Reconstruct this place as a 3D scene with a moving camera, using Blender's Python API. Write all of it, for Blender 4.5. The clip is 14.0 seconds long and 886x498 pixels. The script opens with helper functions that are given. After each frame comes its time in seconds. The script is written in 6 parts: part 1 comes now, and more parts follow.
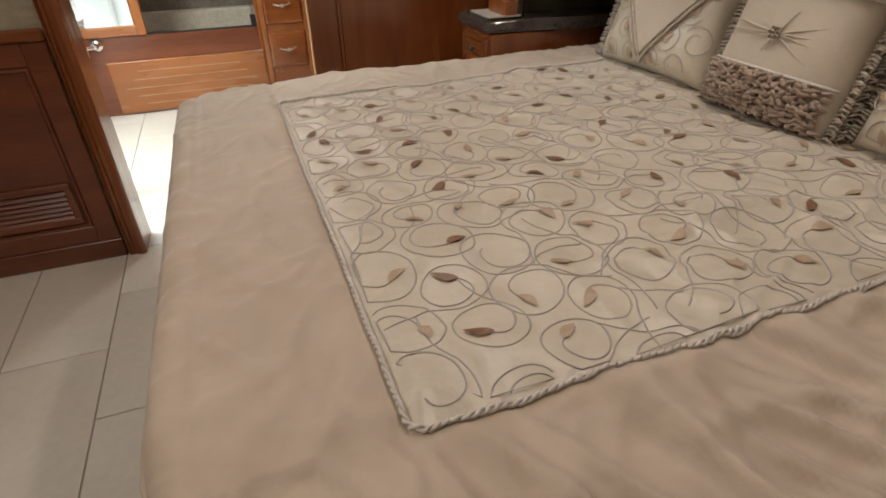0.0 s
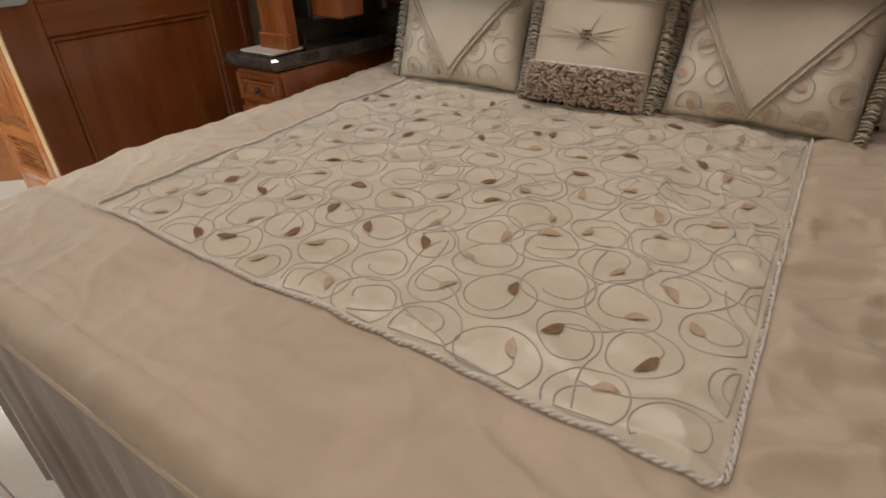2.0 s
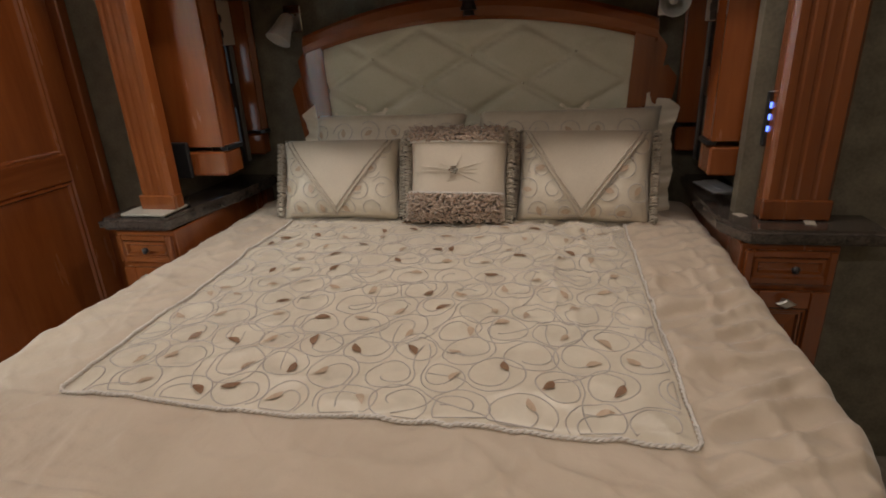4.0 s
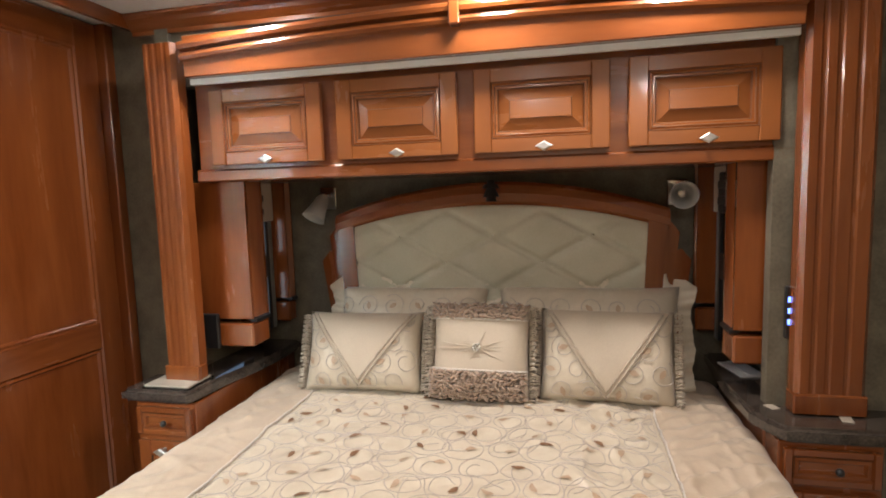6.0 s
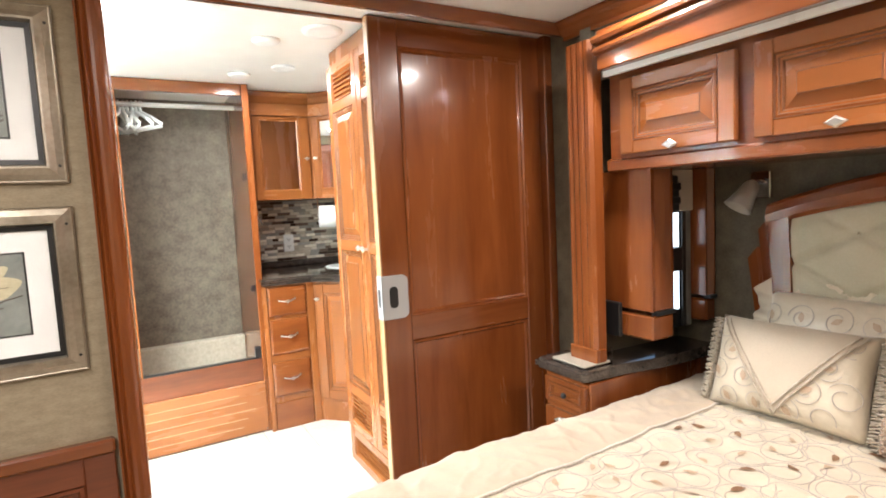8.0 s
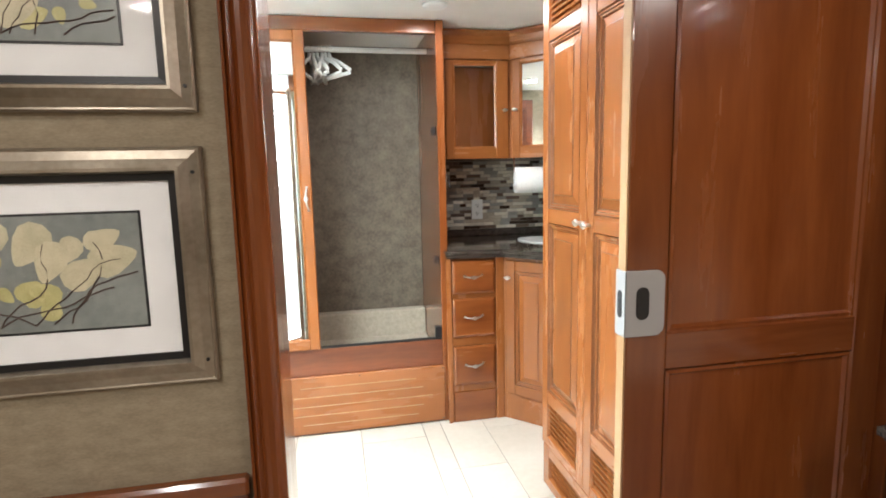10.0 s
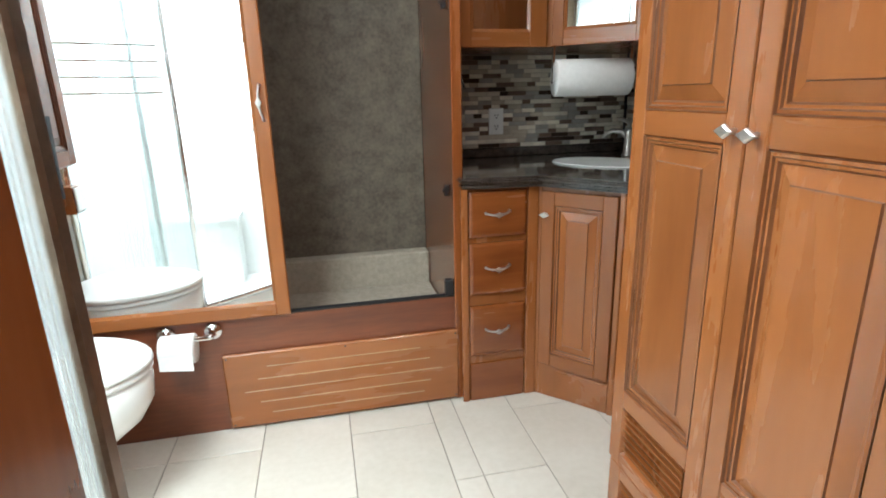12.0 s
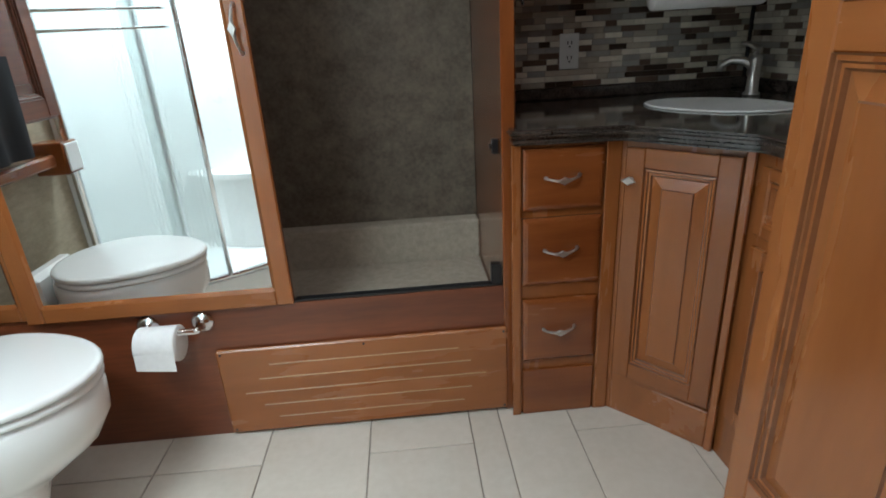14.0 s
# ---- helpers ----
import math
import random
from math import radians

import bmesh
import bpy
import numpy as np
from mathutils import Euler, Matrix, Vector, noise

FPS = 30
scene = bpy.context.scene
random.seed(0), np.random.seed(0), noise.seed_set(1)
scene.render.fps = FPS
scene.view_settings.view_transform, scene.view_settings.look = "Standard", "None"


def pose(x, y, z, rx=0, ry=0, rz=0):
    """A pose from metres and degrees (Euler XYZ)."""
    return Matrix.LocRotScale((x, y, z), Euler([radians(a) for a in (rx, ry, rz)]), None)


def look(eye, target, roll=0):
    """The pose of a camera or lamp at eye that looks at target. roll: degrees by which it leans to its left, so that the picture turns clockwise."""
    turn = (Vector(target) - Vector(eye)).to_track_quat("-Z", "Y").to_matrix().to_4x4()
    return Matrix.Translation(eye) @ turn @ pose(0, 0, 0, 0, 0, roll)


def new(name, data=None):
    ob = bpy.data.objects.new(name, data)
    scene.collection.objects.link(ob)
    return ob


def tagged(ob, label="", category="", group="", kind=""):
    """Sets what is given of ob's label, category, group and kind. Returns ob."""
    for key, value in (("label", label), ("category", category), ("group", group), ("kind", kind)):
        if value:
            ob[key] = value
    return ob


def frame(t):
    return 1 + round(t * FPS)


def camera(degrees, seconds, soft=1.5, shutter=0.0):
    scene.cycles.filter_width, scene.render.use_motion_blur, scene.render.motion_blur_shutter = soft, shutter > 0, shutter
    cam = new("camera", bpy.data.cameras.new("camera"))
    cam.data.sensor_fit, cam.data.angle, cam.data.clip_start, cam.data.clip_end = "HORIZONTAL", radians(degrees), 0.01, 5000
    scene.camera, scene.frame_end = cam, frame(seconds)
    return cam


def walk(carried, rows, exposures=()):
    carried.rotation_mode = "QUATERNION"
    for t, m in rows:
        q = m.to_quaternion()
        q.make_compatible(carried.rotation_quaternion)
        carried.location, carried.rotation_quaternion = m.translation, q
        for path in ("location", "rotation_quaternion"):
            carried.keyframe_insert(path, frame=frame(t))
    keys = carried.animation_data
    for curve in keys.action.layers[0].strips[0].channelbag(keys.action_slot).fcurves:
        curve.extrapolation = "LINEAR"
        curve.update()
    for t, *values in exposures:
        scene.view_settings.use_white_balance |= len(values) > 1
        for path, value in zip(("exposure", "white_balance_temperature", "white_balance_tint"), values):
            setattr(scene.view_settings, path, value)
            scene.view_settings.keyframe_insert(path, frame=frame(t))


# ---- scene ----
cam = camera(78.5, 14.0, soft=1.8)
PATH = [
    (0, (0.099, -0.145, 1.121), (0.687, 1.433, 0.041), -0.8),
    (0.5, (0.077, -0.063, 1.125), (0.906, 1.425, 0.077), -1.2),
    (1, (-0.027, 0.044, 1.134), (1.091, 1.333, 0.091), -1.9),
    (1.5, (-0.139, 0.139, 1.144), (1.154, 1.237, 0.085), -1.8),
    (2, (-0.212, 0.234, 1.146), (1.191, 1.196, 0.094), -1.6),
    (2.5, (-0.286, 0.314, 1.161), (1.21, 1.119, 0.106), -2.2),
    (3, (-0.392, 0.389, 1.178), (1.233, 0.999, 0.185), -2.3),
    (3.5, (-0.477, 0.431, 1.213), (1.267, 0.878, 0.34), -2.2),
    (4, (-0.513, 0.431, 1.256), (1.32, 0.813, 0.552), -2.7),
    (4.2, (-0.52, 0.428, 1.271), (1.345, 0.804, 0.653), -2.9),
    (6.3, (-0.516, 0.463, 1.389), (1.42, 0.935, 1.227), -1.5),
    (6.5, (-0.503, 0.447, 1.391), (1.417, 0.985, 1.235), -1.7),
    (7, (-0.447, 0.353, 1.387), (1.356, 1.209, 1.251), -2.4),
    (7.5, (-0.396, 0.25, 1.374), (1.041, 1.634, 1.23), -1.6),
    (8, (-0.345, 0.323, 1.372), (0.652, 2.048, 1.193), -2.8),
    (8.5, (-0.316, 0.45, 1.362), (0.37, 2.319, 1.174), -2.6),
    (8.7, (-0.285, 0.494, 1.36), (0.3, 2.397, 1.173), -2.1),
    (10.8, (-0.229, 1.283, 1.312), (0.148, 3.21, 0.932), -1.0),
    (11, (-0.218, 1.369, 1.298), (0.174, 3.286, 0.885), -1.0),
    (11.5, (-0.186, 1.559, 1.285), (0.22, 3.458, 0.808), -1.3),
    (12, (-0.18, 1.714, 1.258), (0.227, 3.592, 0.704), -1.4),
    (12.5, (-0.168, 1.843, 1.226), (0.242, 3.686, 0.567), -1.6),
    (13, (-0.128, 1.954, 1.205), (0.22, 3.785, 0.479), -2.5),
    (13.5, (-0.032, 2.076, 1.187), (0.176, 3.919, 0.438), -3.6),
    (14, (0.03, 2.202, 1.197), (0.136, 4.06, 0.466), -3.3),
]
EXPOSURES = [(0, -0.95, 6500, 10), (2, -0.95, 6450, 10), (3, -1.02, 6450, 10), (4.2, -0.98, 6450, 10), (6.3, 0.1, 6400, 10), (7, 0.35, 6400, 10), (8, 0.5, 6400, 10), (8.5, 0.12, 6400, 10), (8.7, 0.08, 6400, 10),
             (10.8, -0.45, 6250, 9), (11.5, -0.7, 6200, 9), (12, -0.95, 6100, 8), (12.5, -1.25, 6050, 8), (13.5, -1.72, 6050, 8), (14, -1.9, 6050, 9)]
walk(cam, [(t, look(eye, target, roll)) for t, eye, target, roll in PATH], EXPOSURES)

# ---- light ----
world = bpy.data.worlds.new("sky")
scene.world = world
world.use_nodes = True
wn = world.node_tree
sky = wn.nodes.new("ShaderNodeTexSky")
sky.sky_type, sky.sun_disc = "NISHITA", False
sky.sun_elevation, sky.sun_rotation = radians(48), radians(200)
wn.links.new(sky.outputs[0], wn.nodes["Background"].inputs[0])
wn.nodes["Background"].inputs[1].default_value = 0.12

sun_data = bpy.data.lights.new("sun", "SUN")
sun_data.energy, sun_data.angle, sun_data.color = 3.0, radians(0.5), (1.0, 0.95, 0.88)
sun = new("sun", sun_data)
sun.matrix_world = look((0, 0, 10), (2.2, 5.6, 1.6))

WARM, NEUTRAL, DAY = (1.0, 0.905, 0.83), (1.0, 0.985, 0.97), (0.86, 0.97, 1.0)
CEIL_BED, CEIL_BATH = 2.0, 2.11


def disk_lamp(x, y, z, watts, colour, size=0.09):
    data = bpy.data.lights.new("downlight_lamp", "AREA")
    data.shape, data.size, data.energy, data.color = "DISK", size, watts, colour
    ob = new("downlight_lamp", data)
    ob.matrix_world = look((x, y, z), (x, y + 0.0001, z - 1))
    return ob


BED_SPOTS = [(0.88, 1.37), (0.88, 0.64), (0.88, 0.18), (-0.88, 1.26), (-0.88, 0.62), (-0.88, -0.05)]
for bx, by in BED_SPOTS:
    disk_lamp(bx, by, CEIL_BED - 0.022, 6.0 if bx > 0.5 else (3.2 if by > 1 else 10.0), WARM)
BATH_SPOTS = [(-0.05, 2.45), (0.25, 3.47), (-0.75, 3.30), (0.25, 2.81)]
for bx, by in BATH_SPOTS:
    disk_lamp(bx, by, CEIL_BATH - 0.022, 6.6, NEUTRAL)
# dome skylight over the shower
dome = bpy.data.lights.new("skylight_lamp", "AREA")
dome.shape, dome.size, dome.size_y, dome.energy, dome.color = "RECTANGLE", 0.60, 0.30, 105.0, DAY
dome.spread = radians(140)
dome_ob = new("skylight_lamp", dome)
dome_ob.matrix_world = look((-0.90, 2.40, CEIL_BATH - 0.02), (-0.90, 2.4001, 0))

# ---- materials ----


def mat(name, colour, rough=0.5, metal=0.0, **more):
    m = bpy.data.materials.new(name)
    m.use_nodes = True
    b = m.node_tree.nodes["Principled BSDF"]
    b.inputs["Base Color"].default_value = (*colour, 1)
    b.inputs["Roughness"].default_value = rough
    b.inputs["Metallic"].default_value = metal
    for key, value in more.items():
        b.inputs[key.replace("_", " ")].default_value = value
    return m


def varied(name, dark, light, scale, rough=0.5, bump=0.1, stretch=(1, 1, 1), detail=6, fine=0, fine_amount=0.3, rough_span=0.1,
           metal=0.0, per_object=0.0, coord="Object", distort=0.0, coat=0.0, bump_dist=0.002, sheen=0.0):
    """Colour noise at two scales, with bump and a roughness that varies with it."""
    m = mat(name, light, rough, metal)
    t = m.node_tree
    n, l = t.nodes, t.links
    b = n["Principled BSDF"]
    if coat:
        b.inputs["Coat Weight"].default_value, b.inputs["Coat Roughness"].default_value = coat, 0.10
    if sheen:
        b.inputs["Sheen Weight"].default_value, b.inputs["Sheen Roughness"].default_value = sheen, 0.4
    tc, mp = n.new("ShaderNodeTexCoord"), n.new("ShaderNodeMapping")
    mp.inputs["Scale"].default_value = stretch
    l.new(tc.outputs[coord], mp.inputs[0])
    info = n.new("ShaderNodeObjectInfo")
    shift = n.new("ShaderNodeVectorMath")
    shift.operation = "ADD"
    mul = n.new("ShaderNodeMath")
    mul.operation = "MULTIPLY"
    mul.inputs[1].default_value = 37.0
    l.new(info.outputs["Random"], mul.inputs[0])
    l.new(mp.outputs[0], shift.inputs[0])
    l.new(mul.outputs[0], shift.inputs[1])
    big = n.new("ShaderNodeTexNoise")
    big.inputs["Scale"].default_value, big.inputs["Detail"].default_value, big.inputs["Distortion"].default_value = scale, detail, distort
    l.new(shift.outputs[0], big.inputs[0])
    small = n.new("ShaderNodeTexNoise")
    small.inputs["Scale"].default_value, small.inputs["Detail"].default_value = fine or scale * 9, 4
    l.new(shift.outputs[0], small.inputs[0])
    blend = n.new("ShaderNodeMix")
    blend.inputs[0].default_value = fine_amount
    l.new(big.outputs[0], blend.inputs[2])
    l.new(small.outputs[0], blend.inputs[3])
    ramp = n.new("ShaderNodeValToRGB")
    ramp.color_ramp.elements[0].color, ramp.color_ramp.elements[1].color = (*dark, 1), (*light, 1)
    ramp.color_ramp.elements[0].position, ramp.color_ramp.elements[1].position = 0.33, 0.68
    l.new(blend.outputs[0], ramp.inputs[0])
    out = ramp.outputs[0]
    if per_object:
        hsv = n.new("ShaderNodeHueSaturation")
        rng = n.new("ShaderNodeMapRange")
        rng.inputs[3].default_value, rng.inputs[4].default_value = 1 - per_object, 1 + per_object
        l.new(info.outputs["Random"], rng.inputs[0])
        l.new(rng.outputs[0], hsv.inputs["Value"])
        l.new(out, hsv.inputs["Color"])
        out = hsv.outputs[0]
    l.new(out, b.inputs["Base Color"])
    rr = n.new("ShaderNodeMapRange")
    rr.inputs[3].default_value, rr.inputs[4].default_value = rough - rough_span, rough + rough_span
    l.new(blend.outputs[0], rr.inputs[0])
    l.new(rr.outputs[0], b.inputs["Roughness"])
    if bump:
        bp = n.new("ShaderNodeBump")
        bp.inputs["Strength"].default_value, bp.inputs["Distance"].default_value = bump, bump_dist
        l.new(blend.outputs[0], bp.inputs["Height"])
        l.new(bp.outputs[0], b.inputs["Normal"])
    return m


W_DARK, W_LIGHT = (0.150, 0.037, 0.0080), (0.240, 0.069, 0.0160)
WOOD_Z = varied("stained_cherry_upright", W_DARK, W_LIGHT, 3.0, 0.25, 0.04, (4, 4, 0.5), fine=22, fine_amount=0.16, per_object=0.10, distort=0.5, coat=0.6)
WOOD_X = varied("stained_cherry_level", W_DARK, W_LIGHT, 3.0, 0.25, 0.04, (0.5, 4, 4), fine=22, fine_amount=0.16, per_object=0.10, distort=0.5, coat=0.6)
WOOD_Y = varied("stained_cherry_across", W_DARK, W_LIGHT, 3.0, 0.25, 0.04, (4, 0.5, 4), fine=22, fine_amount=0.16, per_object=0.08, distort=0.5, coat=0.6)
M_Z = varied("golden_maple_upright", (0.232, 0.072, 0.0180), (0.318, 0.107, 0.0285), 2.0, 0.26, 0.04, (3.2, 3.2, 0.5), fine=18, fine_amount=0.14, per_object=0.08, distort=0.5, coat=0.3)
M_X = varied("golden_maple_level", (0.232, 0.072, 0.0180), (0.318, 0.107, 0.0285), 2.0, 0.26, 0.04, (0.5, 3.2, 3.2), fine=18, fine_amount=0.14, per_object=0.08, distort=0.5, coat=0.3)
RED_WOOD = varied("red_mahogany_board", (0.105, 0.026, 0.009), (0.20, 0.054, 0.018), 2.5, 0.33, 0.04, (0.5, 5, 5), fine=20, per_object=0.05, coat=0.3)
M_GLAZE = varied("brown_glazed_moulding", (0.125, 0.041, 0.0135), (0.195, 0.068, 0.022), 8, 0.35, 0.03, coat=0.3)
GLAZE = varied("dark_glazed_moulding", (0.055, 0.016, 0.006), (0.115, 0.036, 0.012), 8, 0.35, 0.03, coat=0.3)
EDGE_WOOD = varied("pale_edge_band", (0.36, 0.20, 0.09), (0.48, 0.30, 0.155), 3.0, 0.4, 0.03, (6, 6, 0.5))
WALLPAPER = varied("taupe_linen_wallpaper", (0.260, 0.217, 0.148), (0.395, 0.338, 0.240), 22, 0.75, 0.25, (1, 1, 2.6), fine=160, fine_amount=0.45)
# olive is the paper's own; about a quarter darker to hold the slide-out's shade
DARK_PAPER = varied("mottled_olive_wallpaper", (0.085, 0.074, 0.052), (0.175, 0.152, 0.108), 16, 0.7, 0.2, fine=120, fine_amount=0.35)
CLOSET_PAPER = varied("grey_brown_textured_lining", (0.082, 0.063, 0.044), (0.190, 0.153, 0.112), 14, 0.6, 0.25, fine=70, fine_amount=0.45)
CEILING = varied("white_vinyl_ceiling", (0.74, 0.72, 0.67), (0.82, 0.80, 0.75), 6, 0.35, 0.05, fine=150)
TILE = varied("cream_porcelain_tile", (0.54, 0.485, 0.405), (0.65, 0.60, 0.525), 2.2, 0.38, 0.06, (1, 1, 1), fine=40, fine_amount=0.3, per_object=0.03, coat=0.1)
GROUT = varied("grey_brown_grout", (0.24, 0.20, 0.16), (0.36, 0.31, 0.25), 60, 0.9, 0.2)
CARPET = varied("beige_carpet", (0.34, 0.29, 0.22), (0.56, 0.49, 0.39), 40, 0.95, 0.8, fine=420, fine_amount=0.6, bump_dist=0.006)
GRANITE = varied("dark_brown_granite", (0.016, 0.013, 0.012), (0.095, 0.074, 0.060), 30, 0.07, 0.0, fine=160, fine_amount=0.55, rough_span=0.03, coat=0.5)
CHROME = mat("polished_chrome", (0.82, 0.82, 0.83), 0.12, 1.0)
NICKEL = varied("brushed_nickel", (0.50, 0.48, 0.45), (0.68, 0.66, 0.62), 40, 0.40, 0.05, (1, 1, 8), metal=1.0)
PLASTIC_GREY = mat("silver_grey_plastic", (0.37, 0.37, 0.37), 0.42)
BLACK = mat("black_plastic", (0.012, 0.012, 0.013), 0.4)
CERAMIC = mat("white_glazed_ceramic", (0.80, 0.79, 0.76), 0.10, Coat_Weight=0.5)
WHITE_PLASTIC = varied("white_moulded_acrylic", (0.74, 0.75, 0.73), (0.80, 0.81, 0.79), 5, 0.3, 0.02)
PAPER = varied("white_tissue_paper", (0.76, 0.75, 0.73), (0.83, 0.82, 0.80), 60, 0.9, 0.25, fine=400)
MIRROR = mat("mirror_silvering", (0.90, 0.91, 0.90), 0.015, 1.0)
REEDED = mat("reeded_glass", (0.91, 0.97, 0.965), 0.18, Transmission_Weight=0.8, IOR=1.3)
CLEAR = mat("clear_glass", (0.98, 0.99, 0.98), 0.02, Transmission_Weight=1.0, IOR=1.2)
FROST = mat("frosted_lamp_glass", (0.85, 0.84, 0.80), 0.45, Transmission_Weight=0.6)
DARK_GLASS = mat("tinted_window_glass", (0.02, 0.022, 0.026), 0.06)
SPREAD = varied("tan_faux_suede", (0.475, 0.380, 0.282), (0.560, 0.455, 0.346), 7, 0.55, 0.8, fine=60, fine_amount=0.14, sheen=0.35, distort=0.9, bump_dist=0.012, detail=2)
DROP = varied("taupe_velvet", (0.22, 0.165, 0.13), (0.36, 0.285, 0.235), 6, 0.8, 0.2, fine=200, sheen=0.5)
CREAM = varied("cream_satin_embroidery_ground", (0.58, 0.505, 0.395), (0.68, 0.605, 0.485), 9, 0.34, 0.65, (1, 1, 1), fine=70, fine_amount=0.2, sheen=0.15, distort=1.2, bump_dist=0.007)
SHAM = varied("tan_pillow_cloth", (0.50, 0.425, 0.33), (0.62, 0.535, 0.425), 5, 0.6, 0.12, fine=200, sheen=0.3)
RUCHED = varied("mauve_brown_ruched_trim", (0.27, 0.18, 0.125), (0.56, 0.43, 0.335), 30, 0.6, 0.5, fine=110, sheen=0.4)
FRINGE = varied("bronze_fringe", (0.35, 0.29, 0.215), (0.60, 0.52, 0.42), 60, 0.5, 0.3, sheen=0.3)
CORD = varied("silver_twisted_cord", (0.55, 0.50, 0.45), (0.74, 0.69, 0.63), 120, 0.5, 0.1)
THREAD = mat("grey_mauve_thread", (0.485, 0.43, 0.39), 0.5)
LEAF_BROWN = varied("brown_satin_leaf", (0.17, 0.088, 0.045), (0.29, 0.165, 0.09), 90, 0.4, 0.2)
LEAF_TAN = varied("tan_satin_leaf", (0.43, 0.305, 0.20), (0.53, 0.39, 0.275), 90, 0.4, 0.2)
PAD = varied("sage_cream_leatherette", (0.43, 0.40, 0.295), (0.51, 0.48, 0.37), 8, 0.45, 0.1, fine=160)
FRAME_SILVER = varied("champagne_frame", (0.26, 0.225, 0.175), (0.46, 0.41, 0.335), 10, 0.34, 0.05, metal=0.75)
MAT_BOARD = varied("white_mat_board", (0.74, 0.74, 0.74), (0.80, 0.80, 0.80), 30, 0.8, 0.03)
ART_GREY = varied("grey_blue_print_ground", (0.13, 0.145, 0.140), (0.24, 0.255, 0.24), 9, 0.5, 0.0)
ART_CREAM = varied("cream_print_leaf", (0.40, 0.36, 0.235), (0.56, 0.51, 0.36), 30, 0.5, 0.0)
ART_OLIVE = varied("olive_print_leaf", (0.34, 0.31, 0.12), (0.50, 0.46, 0.22), 30, 0.5, 0.0)
ART_BROWN = mat("brown_print_branch", (0.07, 0.045, 0.035), 0.5)
CRYSTAL = mat("crystal_stud", (0.9, 0.9, 0.88), 0.05, 1.0)


def glow(name, colour, strength):
    m = mat(name, colour, 0.4)
    b = m.node_tree.nodes["Principled BSDF"]
    b.inputs["Emission Color"].default_value, b.inputs["Emission Strength"].default_value = (*colour, 1), strength
    return m


LAMP_ON = glow("lit_lens", (1.0, 0.88, 0.70), 14.0)
BLUE_LED = glow("blue_keypad_light", (0.12, 0.22, 1.0), 6.0)
BEIGE_CARD = varied("beige_card", (0.36, 0.31, 0.25), (0.44, 0.385, 0.31), 20, 0.5, 0.05)
DAY_PANE = glow("daylit_view", (0.75, 0.88, 1.0), 2.0)

# ---- shape helpers ----


def part(name, bm, material, parent=None, label="", smooth=False):
    """Links a bmesh as one mesh object under a thing or a part."""
    me = bpy.data.meshes.new(name)
    bmesh.ops.remove_doubles(bm, verts=bm.verts, dist=0.00002)
    bmesh.ops.recalc_face_normals(bm, faces=bm.faces)
    bm.to_mesh(me)
    bm.free()
    for m in material if isinstance(material, (list, tuple)) else [material]:
        me.materials.append(m)
    if smooth:
        me.polygons.foreach_set("use_smooth", [True] * len(me.polygons))
    ob = new(name, me)
    ob.parent = parent
    if label:
        ob["label"] = label
    return ob


def empty(name, m, label, category, group=""):
    ob = new(name)
    ob.empty_display_size = 0.05
    ob.matrix_world = m
    return tagged(ob, label, category, group)


def box(bm, x0, x1, y0, y1, z0, z1, bevel=0.0, m=None, seg=1):
    r = bmesh.ops.create_cube(bm, size=1.0)
    vs = r["verts"]
    for v in vs:
        v.co = Vector(((x0 + x1) / 2 + v.co.x * (x1 - x0), (y0 + y1) / 2 + v.co.y * (y1 - y0), (z0 + z1) / 2 + v.co.z * (z1 - z0)))
    if bevel:
        es = list({e for v in vs for e in v.link_edges})
        r2 = bmesh.ops.bevel(bm, geom=es, offset=bevel, segments=seg, profile=0.5, affect="EDGES")
        vs = list({v for f in r2["faces"] for v in f.verts} | {v for v in vs if v.is_valid})
    if m is not None:
        for v in vs:
            v.co = m @ v.co
    return vs


def boxes(*rows, bevel=0.0, m=None):
    bm = bmesh.new()
    for r in rows:
        box(bm, *r, bevel=bevel, m=m)
    return bm


def solid(name, x0, x1, y0, y1, z0, z1, material, label="", category="", kind="structure", bevel=0.0, parent=None):
    ob = part(name, boxes((x0, x1, y0, y1, z0, z1), bevel=bevel), material, parent)
    return tagged(ob, label, category, "", kind) if parent is None else ob


def ring(bm, a, ya, b, yb, slot=0):
    """Four faces between two rectangles (x0, x1, z0, z1) that lie at depths ya and yb."""
    pa = [bm.verts.new((x, ya, z)) for x, z in ((a[0], a[2]), (a[1], a[2]), (a[1], a[3]), (a[0], a[3]))]
    pb = [bm.verts.new((x, yb, z)) for x, z in ((b[0], b[2]), (b[1], b[2]), (b[1], b[3]), (b[0], b[3]))]
    for i in range(4):
        bm.faces.new((pa[i], pa[(i + 1) % 4], pb[(i + 1) % 4], pb[i])).material_index = slot
    return pb


def inset(r, d):
    return (r[0] + d, r[1] - d, r[2] + d, r[3] - d)


